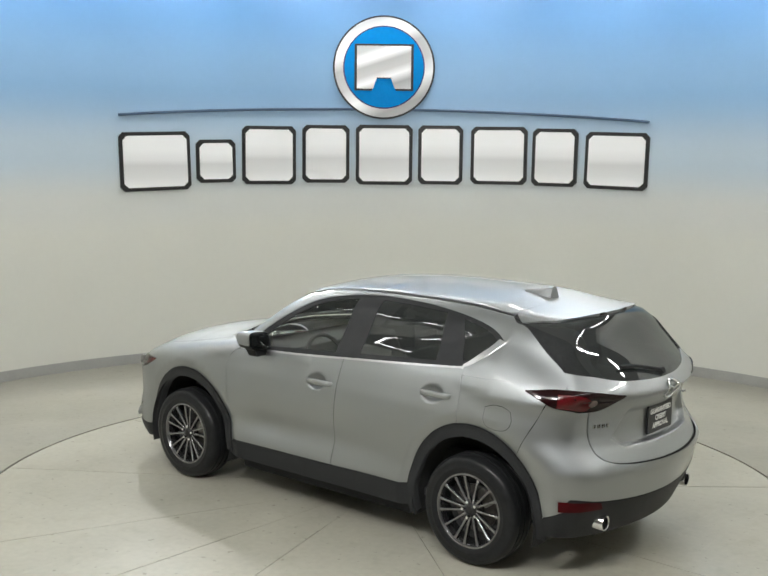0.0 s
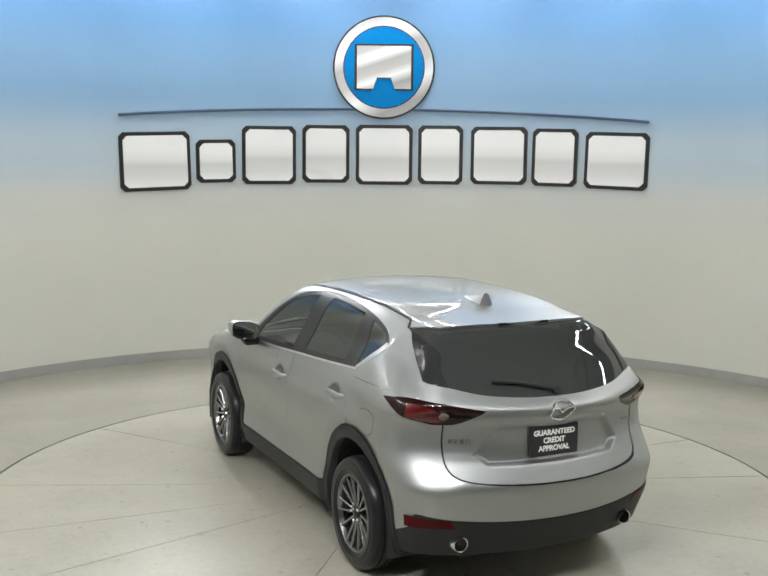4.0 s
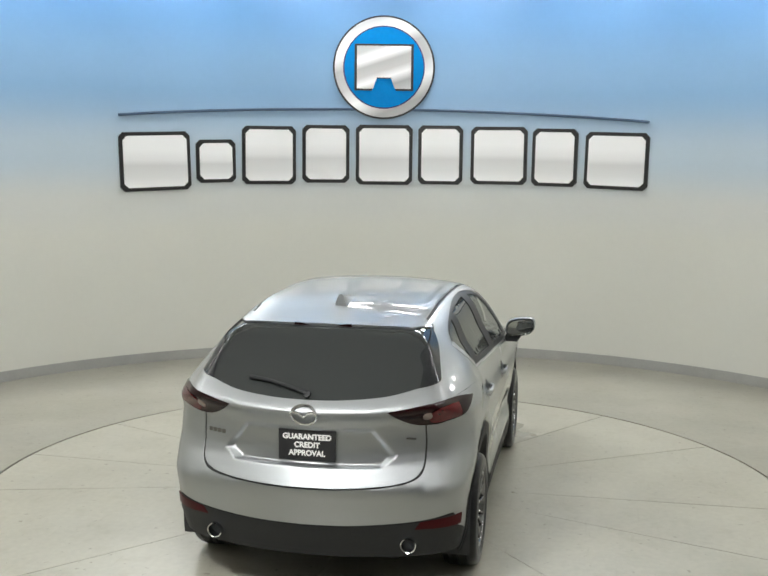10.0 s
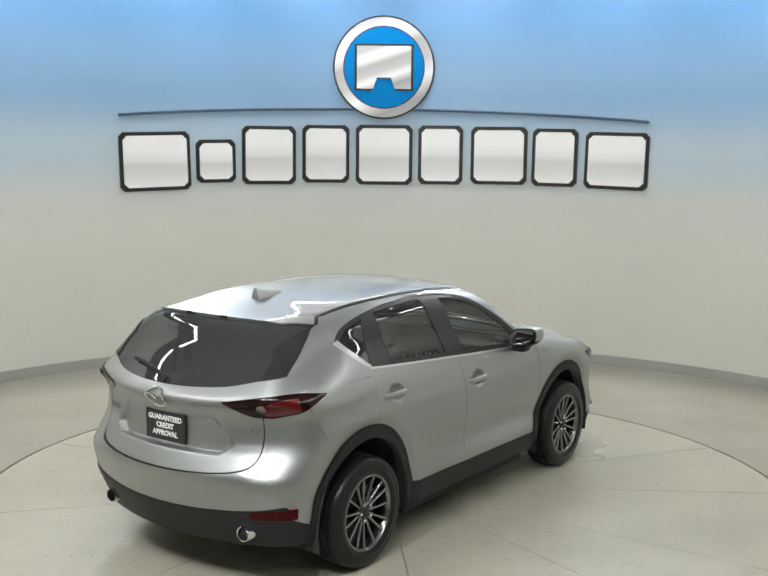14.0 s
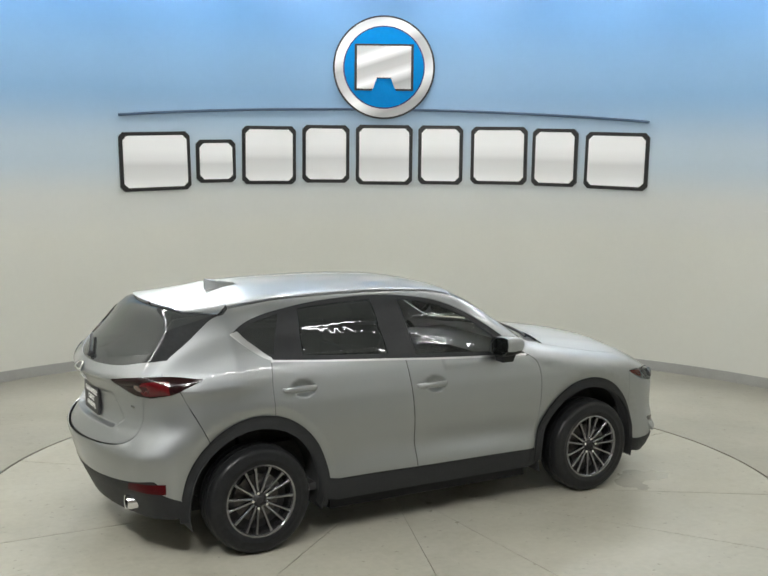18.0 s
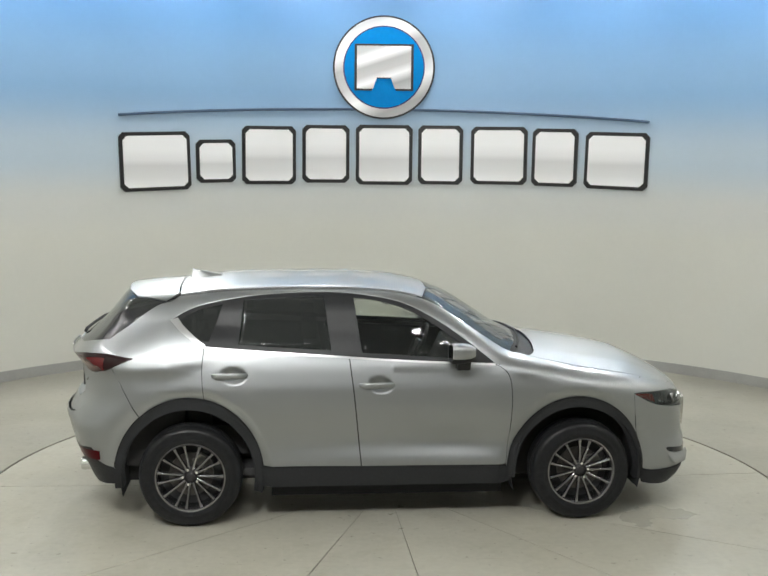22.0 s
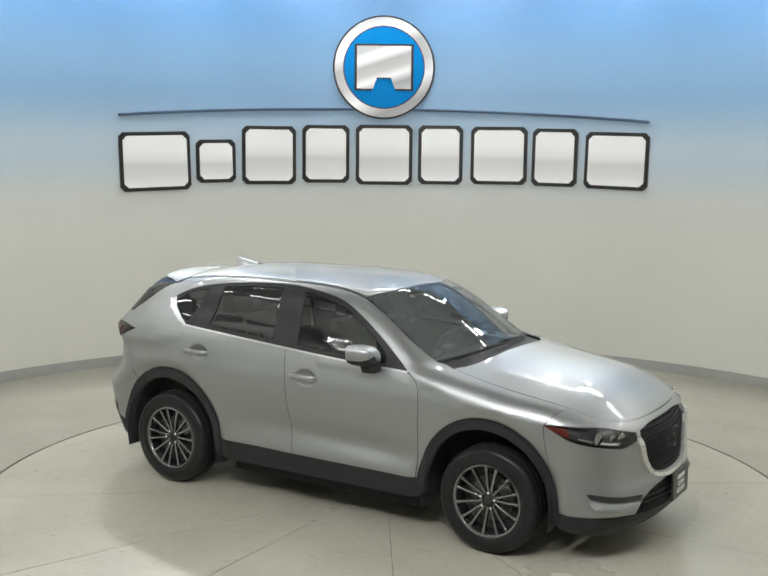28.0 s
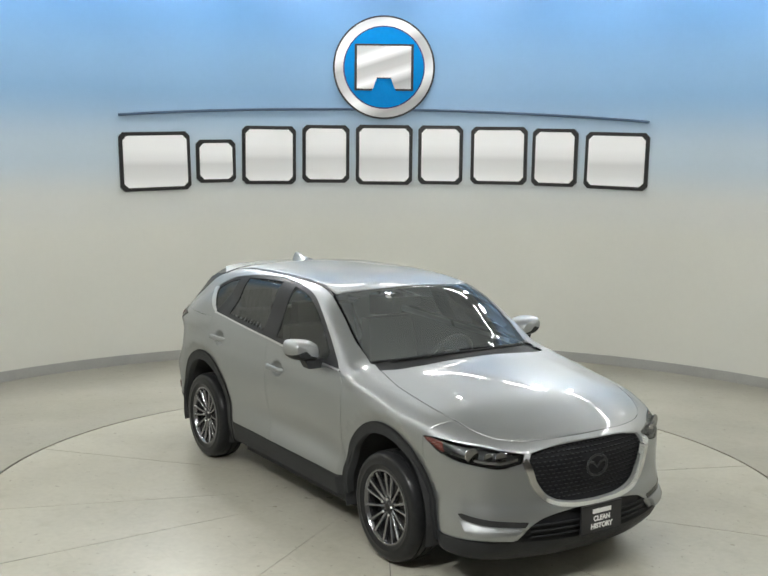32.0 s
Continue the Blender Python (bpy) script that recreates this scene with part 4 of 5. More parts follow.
    ch = [[F(0.0, 0.335), F(0.3, 0.34), F(0.56, 0.35), F(0.74, 0.35), S(1.86, 0.35), S(1.785, 0.36)], [S(1.785, 0.36), S(1.785, 0.26)], [S(1.785, 0.26), S(1.9, 0.24), F(0.6, 0.225), F(0.0, 0.225)]]
    skin("front_skirt", NOSE_W, outline(NOSE_W, ch + [mirror_line(l) for l in ch[::-1]]), PLASTIC, car, "black plastic front skirt", lift=0.010, gap=0.0, rim=0.05)
    fog = [[F(0.48, 0.458), F(0.60, 0.470), F(0.72, 0.485), S(1.95, 0.508)], [S(1.955, 0.498), S(1.98, 0.472), F(0.72, 0.448), F(0.60, 0.436), F(0.50, 0.426)], [F(0.50, 0.426), F(0.48, 0.452)]]
    skin("fog_slot", NOSE_W, outline(NOSE_W, fog), GLOSSY, car, "black slot in the bumper", both=True, lift=0.002, gap=0.0, rim=0.004)
    bez = [[F(0.525, 0.424), F(0.62, 0.433), F(0.74, 0.445), S(1.965, 0.466)], [S(1.965, 0.466), F(0.77, 0.385)], [F(0.77, 0.385), F(0.57, 0.365)], [F(0.57, 0.365), F(0.525, 0.424)]]
    skin("fog_bezel", NOSE_W, outline(NOSE_W, bez), PAINT, car, "silver bar under the slot", both=True, lift=0.002, gap=0.0, rim=0.03, h=0.015, shape=lambda p, q: 0.5 * np.clip(0.455 - p[:, 2], 0, 0.05))
    number_plate(car, "front_plate", F(0, 0.43)[0] + 0.02, 0.0, 0.43, 1, ["", "CLEAN", "HISTORY"])


def words(text, height, parent, material, m):
    cu = bpy.data.curves.new("words", "FONT")
    cu.body, cu.size, cu.align_x, cu.align_y, cu.extrude, cu.offset = text, height * 1.38, "CENTER", "CENTER", 0.0008, 0.0018
    tmp = bpy.data.objects.new("words", cu)
    scene.collection.objects.link(tmp)
    bpy.context.view_layer.update()
    me = bpy.data.meshes.new_from_object(tmp.evaluated_get(bpy.context.evaluated_depsgraph_get()))
    bpy.data.objects.remove(tmp)
    me.transform(m)
    me.materials.clear()
    me.materials.append(material)
    ob = new("lettering", me)
    ob.parent = parent
    return ob


def number_plate(car, name, x, y, z, way, lines):
    """A black advertising plate; way +1 faces forwards, -1 backwards."""
    bm = bmesh.new()
    box(bm, x, y, z, 0.012, 0.325, 0.175)
    pl = part(name, bm, PLATE, car, "black plate with white capital letters", bevel=0.004)
    for i, t in enumerate(lines):
        zz = z + 0.046 - 0.046 * i
        if t:
            m = Matrix.Translation((x + way * 0.0075, y, zz)) @ Matrix.Rotation(radians(90 * way), 4, "Z") @ Matrix.Rotation(radians(90), 4, "X")
            words(t, 0.031, pl, WHITE, m)
        else:
            bm = bmesh.new()
            box(bm, x + way * 0.0068, y, zz, 0.0016, 0.15, 0.027)
            part("print_bar", bm, WHITE, pl)
    for dz in (0.083, -0.083):
        bm = bmesh.new()
        box(bm, x + way * 0.0065, y, z + dz, 0.003, 0.31, 0.006)
        part("plate_rim", bm, SATIN, pl)
    return pl


def build_tail(car):
    glass_o = [[R(0, 1.555), R(0.3, 1.553), R(0.565, 1.545)], [R(0.565, 1.545), R(0.592, 1.45), R(0.605, 1.35), R(0.60, 1.262)], [R(0.60, 1.262), R(0.43, 1.225), R(0.2, 1.207), R(0.0, 1.203)]]
    go = outline(TAIL_W, glass_o + [mirror_line(l) for l in glass_o[::-1]])
    skin("rear_glass", TAIL_W, go, REARGLASS, car, "dark tinted rear window", lift=-0.006, rim=0.004, gap=-0.004)
    trim = [[R(0.565, 1.55), R(0.592, 1.45), R(0.605, 1.35), R(0.60, 1.262)], [R(0.60, 1.262), S(-1.89, 1.285)], [S(-1.89, 1.285), S(-1.75, 1.385), S(-1.56, 1.51)], [S(-1.56, 1.51), R(0.565, 1.55)]]
    skin("rear_window_trim", TAIL_W, outline(TAIL_W, trim), GLOSSY, car, "gloss black panel beside the rear window", both=True, lift=0.002, gap=0.002)
    # tail lamps
    lamp = [[S(-1.72, 1.178), S(-1.85, 1.193), S(-1.93, 1.195), R(0.72, 1.191), R(0.66, 1.182), R(0.55, 1.163), R(0.452, 1.146)], [R(0.452, 1.146), R(0.52, 1.095), R(0.60, 1.062), R(0.70, 1.062), S(-1.97, 1.074), S(-1.90, 1.097), S(-1.81, 1.141), S(-1.72, 1.178)]]
    ol, orr = outline(TAIL_W, lamp), outline(TAIL_W, [mirror_line(l) for l in lamp[::-1]])
    for o, sg in ((ol, 1), (orr, -1)):
        tl = skin("tail_lamp", TAIL_W, o, DARKRED, car, "smoked red tail lamp", lift=0.006, gap=0.0, rim=0.03, h=0.025)
        red = [[S(-1.91, 1.168), S(-1.96, 1.168), R(0.72, 1.160), R(0.68, 1.140)], [R(0.68, 1.140), R(0.655, 1.11), R(0.67, 1.075)], [R(0.67, 1.075), R(0.71, 1.074), S(-1.96, 1.088), S(-1.91, 1.098)], [S(-1.91, 1.098), S(-1.91, 1.168)]]
        oo = outline(TAIL_W, red if sg > 0 else [mirror_line(l) for l in red[::-1]])
        skin("red_segment", TAIL_W, oo, REDLENS, tl, "bright red lamp segment", lift=0.0105, gap=0.0, rim=0.004, h=0.025)
        q = R(0.655, 1.118)
        nn = normals_at(np.array([q]))[0]
        bm = bmesh.new()
        m = Matrix.Translation(Vector(q * (1, sg, 1)) + Vector(nn * (1, sg, 1)) * 0.004) @ Vector(nn * (1, sg, 1)).to_track_quat("Y", "Z").to_matrix().to_4x4()
        lathe(bm, [(0.030, 0.0), (0.030, 0.005), (0.024, 0.008), (0.01, 0.009)], 24, m)
        part("lamp_disc", bm, LAMPGREY, tl, "pale round lamp")
    # tailgate
    lip = [R(0.643, 1.062), R(0.645, 0.95), R(0.642, 0.852), R(0.619, 0.792), R(0.548, 0.758), R(0.4, 0.739), R(0.2, 0.730), R(0.0, 0.728)]
    seam = [R(0.645, 1.062), R(0.648, 0.95), R(0.645, 0.85), R(0.622, 0.787), R(0.55, 0.752), R(0.4, 0.733), R(0.2, 0.724), R(0.0, 0.722)]
    half = [glass_o[2][::-1], [R(0.60, 1.262), S(-1.89, 1.285)], [S(-1.89, 1.285), S(-1.945, 1.195)], [S(-1.945, 1.195), R(0.72, 1.192), R(0.66, 1.183), R(0.55, 1.163), R(0.452, 1.146)], [R(0.452, 1.146), R(0.52, 1.095), R(0.60, 1.062), R(0.643, 1.062)], lip]

    def recess(p, q):
        z, y = p[:, 2], np.abs(p[:, 1])
        edge = np.where(z > 0.89, 0.487 - 0.82 * (z - 0.89), 0.487 - 1.3 * (0.89 - z))
        m1 = np.clip((edge - y) / 0.014, 0, 1) * np.clip((z - 0.834) / 0.012, 0, 1) * np.clip((1.05 - z) / 0.03, 0, 1)
        return -(0.014 + 0.15 * np.clip(1.04 - z, 0, 0.2)) * m1
    skin("tailgate", TAIL_W, outline(TAIL_W, half + [mirror_line(l) for l in half[::-1]]), PAINT, car, "silver tailgate with a recess for the plate", h=0.011, shape=recess)
    # black strips added as the shade in the tailgate gap
    for sg in (1, -1):
        fl = spline(TAIL_W.flat(np.array(seam) * (1, sg, 1)))
        dd = np.gradient(fl, axis=0)
        dd = np.stack([-dd[:, 1], dd[:, 0]], 1) / np.linalg.norm(dd, axis=1)[:, None]
        skin("tailgate_shade", TAIL_W, np.vstack([fl + dd * 0.026, (fl - dd * 0.026)[::-1]]), UNDER, car, "black backing strip for the shade in the gap", lift=-0.012, gap=0.0, rim=0.0)
    # bumper and black valance

    def ledge(p, q):
        y, z = np.abs(p[:, 1]), p[:, 2]
        top = 0.722 + 0.12 * np.clip(y - 0.35, 0, 0.3) ** 1.3
        return 0.014 * np.exp(-((z - top) / 0.035) ** 2) * np.clip((0.66 - y) / 0.06, 0, 1)
    arch = arch_line(RA, 0.50, 0.555, 130, 174, 7)
    bl = [S(-1.855, 0.43), S(-2.0, 0.50), R(0.80, 0.56), R(0.6, 0.53), R(0.3, 0.51), R(0.0, 0.505)]
    half = [seam[::-1], [R(0.645, 1.062), R(0.70, 1.060), S(-1.97, 1.072), S(-1.90, 1.095), S(-1.86, 1.115)], [S(-1.86, 1.115), S(-1.80, 1.0), S(-1.735, 0.88), arch[0]], arch, [arch[-1], bl[0]], bl]
    skin("rear_bumper", TAIL_W, outline(TAIL_W, half + [mirror_line(l) for l in half[::-1]]), PAINT, car, "silver rear bumper", h=0.024, gap=0.004, lift=0.004, shape=ledge)
    vl = [bl[::-1], [S(-1.855, 0.43), S(-1.84, 0.32)], [S(-1.84, 0.32), S(-1.95, 0.31), R(0.6, 0.30), R(0.0, 0.30)]]
    skin("rear_valance", TAIL_W, outline(TAIL_W, vl + [mirror_line(l) for l in vl[::-1]]), PLASTIC, car, "black plastic rear valance", lift=0.008, gap=0.0, rim=0.05)
    rf = [[R(0.63, 0.530), R(0.72, 0.542), R(0.835, 0.548)], [R(0.835, 0.548), R(0.83, 0.487)], [R(0.83, 0.487), R(0.60, 0.487)], [R(0.60, 0.487), R(0.63, 0.530)]]
    skin("rear_reflector", TAIL_W, outline(TAIL_W, rf), REFLECTOR, car, "dark red bumper reflector", both=True, lift=0.012, gap=0.0, rim=0.01)
    for sg in (1, -1):
        bm = bmesh.new()
        m = Matrix.Translation((-2.080, sg * 0.565, 0.385))
        m = m @ Matrix.Rotation(radians(90), 4, "Z")
        lathe(bm, [(0.044, -0.2), (0.046, 0.035), (0.043, 0.042), (0.038, 0.038), (0.036, -0.15)], 28, m)
        part("exhaust_tip", bm, CHROME, car, "round chrome exhaust tip")
    number_plate(car, "rear_plate", R(0, 0.94)[0] + 0.022, 0.0, 0.94, -1, ["GUARANTEED", "CREDIT", "APPROVAL"])
    # emblem, badges, wiper
    q = R(0, 1.145)
    bm = bmesh.new()
    tube(bm, [R(0.072 * math.cos(a), 1.125 + 0.056 * math.sin(a)) + np.array((-0.013, 0, 0)) for a in np.linspace(0, 2 * math.pi, 33)], 0.0075, 8)
    em = part("rear_emblem", bm, CHROME, car, "oval chrome emblem")
    bm = bmesh.new()
    tube(bm, [R(s, 1.125 + z) + np.array((-0.013, 0, 0)) for s, z in ((-0.062, 0.022), (-0.028, 0.018), (0.0, -0.010), (0.028, 0.018), (0.062, 0.022))], 0.006, 8)
    part("emblem_bar", bm, CHROME, em)
    for y0, y1, z, h in ((0.50, 0.62, 0.965, 0.022), (-0.50, -0.61, 0.985, 0.010)):
        k = 4 if h > 0.02 else 1
        bm = bmesh.new()
        for i in range(k):
            a, b = y0 + (y1 - y0) * (i + 0.08) / k, y0 + (y1 - y0) * (i + 0.86) / k
            q = R((a + b) / 2, z)
            box(bm, q[0] - 0.001, (a + b) / 2, z, 0.008, abs(b - a), h)
        part("badge", bm, DULLCHROME, car, "small chrome badge")
    bm = bmesh.new()
    pts = [(0.0, 1.235), (0.12, 1.262), (0.25, 1.283), (0.36, 1.29)]
    tube(bm, [R(y, z) + np.array((-0.022, 0, 0)) for y, z in pts], 0.011, 8)
    tube(bm, [R(0.0, 1.225) + np.array((0.0, 0, 0)), R(0.0, 1.235) + np.array((-0.03, 0, 0))], 0.022, 10)
    part("rear_wiper", bm, PLASTIC, car, "black rear wiper")
    # spoiler over the rear window
    def open_body(x, y, z):
        return solid(x, y, z, True)
    nx, cols = 14, []
    for s in np.linspace(0, 1, nx):
        top = []
        for y in list(np.linspace(0, 0.50, 11)):
            x = (-1.459 + 0.035 * (y / 0.6) ** 4) * (1 - s) + (-1.835 + 0.42 * y * y) * s
            top.append(cast([(x, y, 0.6)], [(0, 0, 1)], 1.3, body=open_body)[0])
        zl = 1.522 + 0.018 * s
        zs = top[-1][2]
        for z in np.linspace(zs, zl, 9)[1:]:
            k = (zs - z) / (zs - zl)
            y = cast([(-1.5, 0, z)], [(0, 1, 0)], 1.2, body=open_body)[0][1]
            x = (-1.433 - 0.092 * k) * (1 - s) + (-1.73 + 0.09 * k * k) * s
            top.append(cast([(x, 0, z)], [(0, 1, 0)], 1.2, body=open_body)[0])
        cols.append(np.array(top))
    nj = len(cols[0])
    full = [np.vstack([(c_ * (1, -1, 1))[::-1], c_[1:]]) for c_ in cols]
    m = 2 * nj - 1
    bm = bmesh.new()
    up, dn = [], []
    for i, c_ in enumerate(full):
        s = i / (nx - 1)
        up.append([bm.verts.new((v[0], v[1] * 1.005, v[2] + 0.003)) for v in c_])
        th = 0.014 + 0.040 * math.sin(math.pi * min(s, 0.8) / 0.8 * 0.5) - (0.022 if i == nx - 1 else 0)
        dn.append([bm.verts.new((v[0] + 0.012 * s, v[1] * (1 - 0.35 * th), v[2] - th * max(0.15, 1 - 0.95 * (abs(v[1]) / 0.62) ** 3))) for v in c_])
    for i in range(nx - 1):
        for j in range(m - 1):
            bm.faces.new((up[i][j], up[i][j + 1], up[i + 1][j + 1], up[i + 1][j]))
            bm.faces.new((dn[i][j], dn[i + 1][j], dn[i + 1][j + 1], dn[i][j + 1]))
        for j in (0, m - 1):
            bm.faces.new((up[i][j], up[i + 1][j], dn[i + 1][j], dn[i][j]))
    for i in (0, nx - 1):
        for j in range(m - 1):
            bm.faces.new((up[i][j], up[i][j + 1], dn[i][j + 1], dn[i][j]))
    sp = part("roof_spoiler", bm, PAINT, car, "silver roof spoiler", sharp=50)
    bm = bmesh.new()
    box(bm, -1.818, 0, 1.562, 0.02, 0.34, 0.014)
    part("brake_light", bm, DARKRED, sp, "thin red high brake light", bevel=0.003)


def build_fittings(car, door, rdoor):
    for sg, fd, rd in ((1, door[0], rdoor[0]), (-1, door[1], rdoor[1])):
        for d, cx, cz in ((fd, -0.10, 0.992), (rd, -1.085, 1.062)):
            q = S(cx, cz)
            bm = bmesh.new()
            loops = []
            for i in range(17):
                s = -1 + 2 * i / 16
                y, z = S(cx + 0.122 * s, cz)[1] - 0.014 + 0.044 * (1 - abs(s) ** 5), cz + 0.004 * (1 - s * s)
                ry, rz = 0.011, 0.0195 * (1 - 0.45 * abs(s) ** 6)
                loops.append([bm.verts.new((q[0] + 0.124 * s, sg * (y + ry * math.cos(a)), z + rz * math.copysign(abs(math.sin(a)) ** 0.8, math.sin(a)))) for a in np.linspace(0, 2 * math.pi, 15)[:-1]])
            for p, r in zip(loops[:-1], loops[1:]):
                for k in range(14):
                    bm.faces.new((p[k], p[(k + 1) % 14], r[(k + 1) % 14], r[k]))
            bm.faces.new(loops[0])
            bm.faces.new(loops[-1])
            part("door_handle", bm, PAINT, d, "silver pull handle")
        # mirror
        shell = ((0.02, 0.016, 0.552), (0.080, 0.046, 0.540), (0.106, 0.064, 0.505), (0.112, 0.071, 0.450), (0.111, 0.071, 0.410), (0.107, 0.067, 0.384))

        def cap(a0, a1, n, grow):
            bm = bmesh.new()
            rows = [[bm.verts.new((x, sg * (0.985 + w * grow * math.copysign(abs(math.cos(a)) ** 0.6, math.cos(a))), 1.222 + hh * grow * math.copysign(abs(math.sin(a)) ** 0.7, math.sin(a)) + 0.02 * math.cos(a))) for a in np.linspace(a0, a1, n)] for w, hh, x in shell]
            for p, r in zip(rows[:-1], rows[1:]):
                for k in range(n - 1):
                    bm.faces.new((p[k], p[k + 1], r[k + 1], r[k]))
            bm.faces.new(rows[0])
            bmesh.ops.recalc_face_normals(bm, faces=bm.faces)
            return bm
        mi = part("door_mirror", cap(-0.45, math.pi + 0.45, 21, 1.0), PAINT, car, "silver door mirror cap")
        part("lower_shell", cap(math.pi + 0.45, 2 * math.pi - 0.45, 13, 0.97), PLASTIC, mi, "black lower half of the mirror")
        bm = bmesh.new()
        rows = []
        for w, hh, x in ((0.098, 0.060, 0.398), (0.096, 0.058, 0.3835), (0.090, 0.053, 0.386)):
            rows.append([bm.verts.new((x, sg * (0.985 + w * math.copysign(abs(math.cos(a)) ** 0.6, math.cos(a))), 1.222 + hh * math.copysign(abs(math.sin(a)) ** 0.7, math.sin(a)) + 0.02 * math.cos(a))) for a in np.linspace(0, 2 * math.pi, 25)[:-1]])
        for p, r in zip(rows[:-1], rows[1:]):
            for k in range(24):
                bm.faces.new((p[k], p[(k + 1) % 24], r[(k + 1) % 24], r[k]))
        bm.faces.new(rows[0])
        bm.faces.new(rows[-1])
        part("mirror_glass", bm, MIRROR, mi, "mirror glass in the shell")
        bm = bmesh.new()
        box(bm, 0.478, sg * 0.905, 1.132, 0.085, 0.12, 0.060, taper=(1.0, 1.0), shift=(0, sg * 0.035))
        part("mirror_foot", bm, PLASTIC, mi, "black mirror foot", bevel=0.012)
        # arch liners
        for cx in (FA, RA):
            bm = bmesh.new()
            ro = []
            for y in (0.875, 0.50):
                ro.append([bm.verts.new((cx + 0.455 * math.cos(a), sg * y, 0.355 + 0.48 * math.sin(a))) for a in np.linspace(-0.25, math.pi + 0.25, 25)])
            for k in range(24):
                bm.faces.new((ro[0][k], ro[0][k + 1], ro[1][k + 1], ro[1][k]))
            bm.faces.new(ro[1])
            part("arch_liner", bm, UNDER, car, "black wheel arch liner")
    # wiper arms
    for y0, y1 in ((0.55, -0.02), (0.02, -0.58)):
        bm = bmesh.new()
        pts = [T(1.012 - 0.29 * abs(y0 + (y1 - y0) * s) ** 2, y0 + (y1 - y0) * s) + np.array((0.0, 0, 0.002)) for s in np.linspace(0, 1, 9)]
        tube(bm, pts, 0.009, 6)
        part("wiper", bm, PLASTIC, car, "black windscreen wiper")
    # aerial fin
    bm = bmesh.new()
    rows = []
    for s in np.linspace(0, 1, 10):
        x = -1.18 - 0.22 * s
        zt = float(ROOF(x))
        hgt = 0.012 + 0.066 * s ** 1.25
        w = 0.050 * (1 - 0.15 * s)
        rows.append([bm.verts.new((x - 0.0 + (0.02 * (k / 6) if s > 0.9 else 0), yy, zt + hh)) for k, (yy, hh) in enumerate(((-w, -0.01), (-w * 0.72, hgt * 0.4), (-w * 0.34, hgt * 0.92), (0, hgt), (w * 0.34, hgt * 0.92), (w * 0.72, hgt * 0.4), (w, -0.01)))])
    for p, r in zip(rows[:-1], rows[1:]):
        for k in range(6):
            bm.faces.new((p[k], p[k + 1], r[k + 1], r[k]))
    bm.faces.new(rows[0])
    bm.faces.new(rows[-1])
    part("aerial_fin", bm, PAINT, car, "silver shark fin aerial")
    # filler flap on the left flank
    fl = outline(BODY, [[S(-1.47, 1.045), S(-1.53, 1.065), S(-1.60, 1.06), S(-1.645, 1.035), S(-1.655, 0.99), S(-1.64, 0.945), S(-1.60, 0.92), S(-1.53, 0.915), S(-1.48, 0.93), S(-1.46, 0.98), S(-1.47, 1.045)]])
    # no real gap here: a dark sheet stands in for its shade
    skin("filler_gap", BODY, fl, UNDER, car, "dark sheet drawn as the shaded gap round the filler flap", gap=-0.0015, lift=0.0008, rim=0.0)
    skin("filler_flap", BODY, fl, PAINT, car, "silver fuel filler flap", gap=0.0015, lift=0.002, rim=0.002)
    # underbody
    bm = bmesh.new()
    box(bm, -0.01, 0, 0.275, 1.60, 1.54, 0.16)
    box(bm, 0, 0, 0.32, 4.0, 0.98, 0.12)
    part("underbody", bm, GRILLE, car, "black underbody")
    bm = bmesh.new()
    box(bm, 1.45, 0, 0.62, 1.2, 0.98, 0.56, taper=(0.9, 0.9))
    part("engine_bay", bm, UNDER, car, "black engine bay lining")


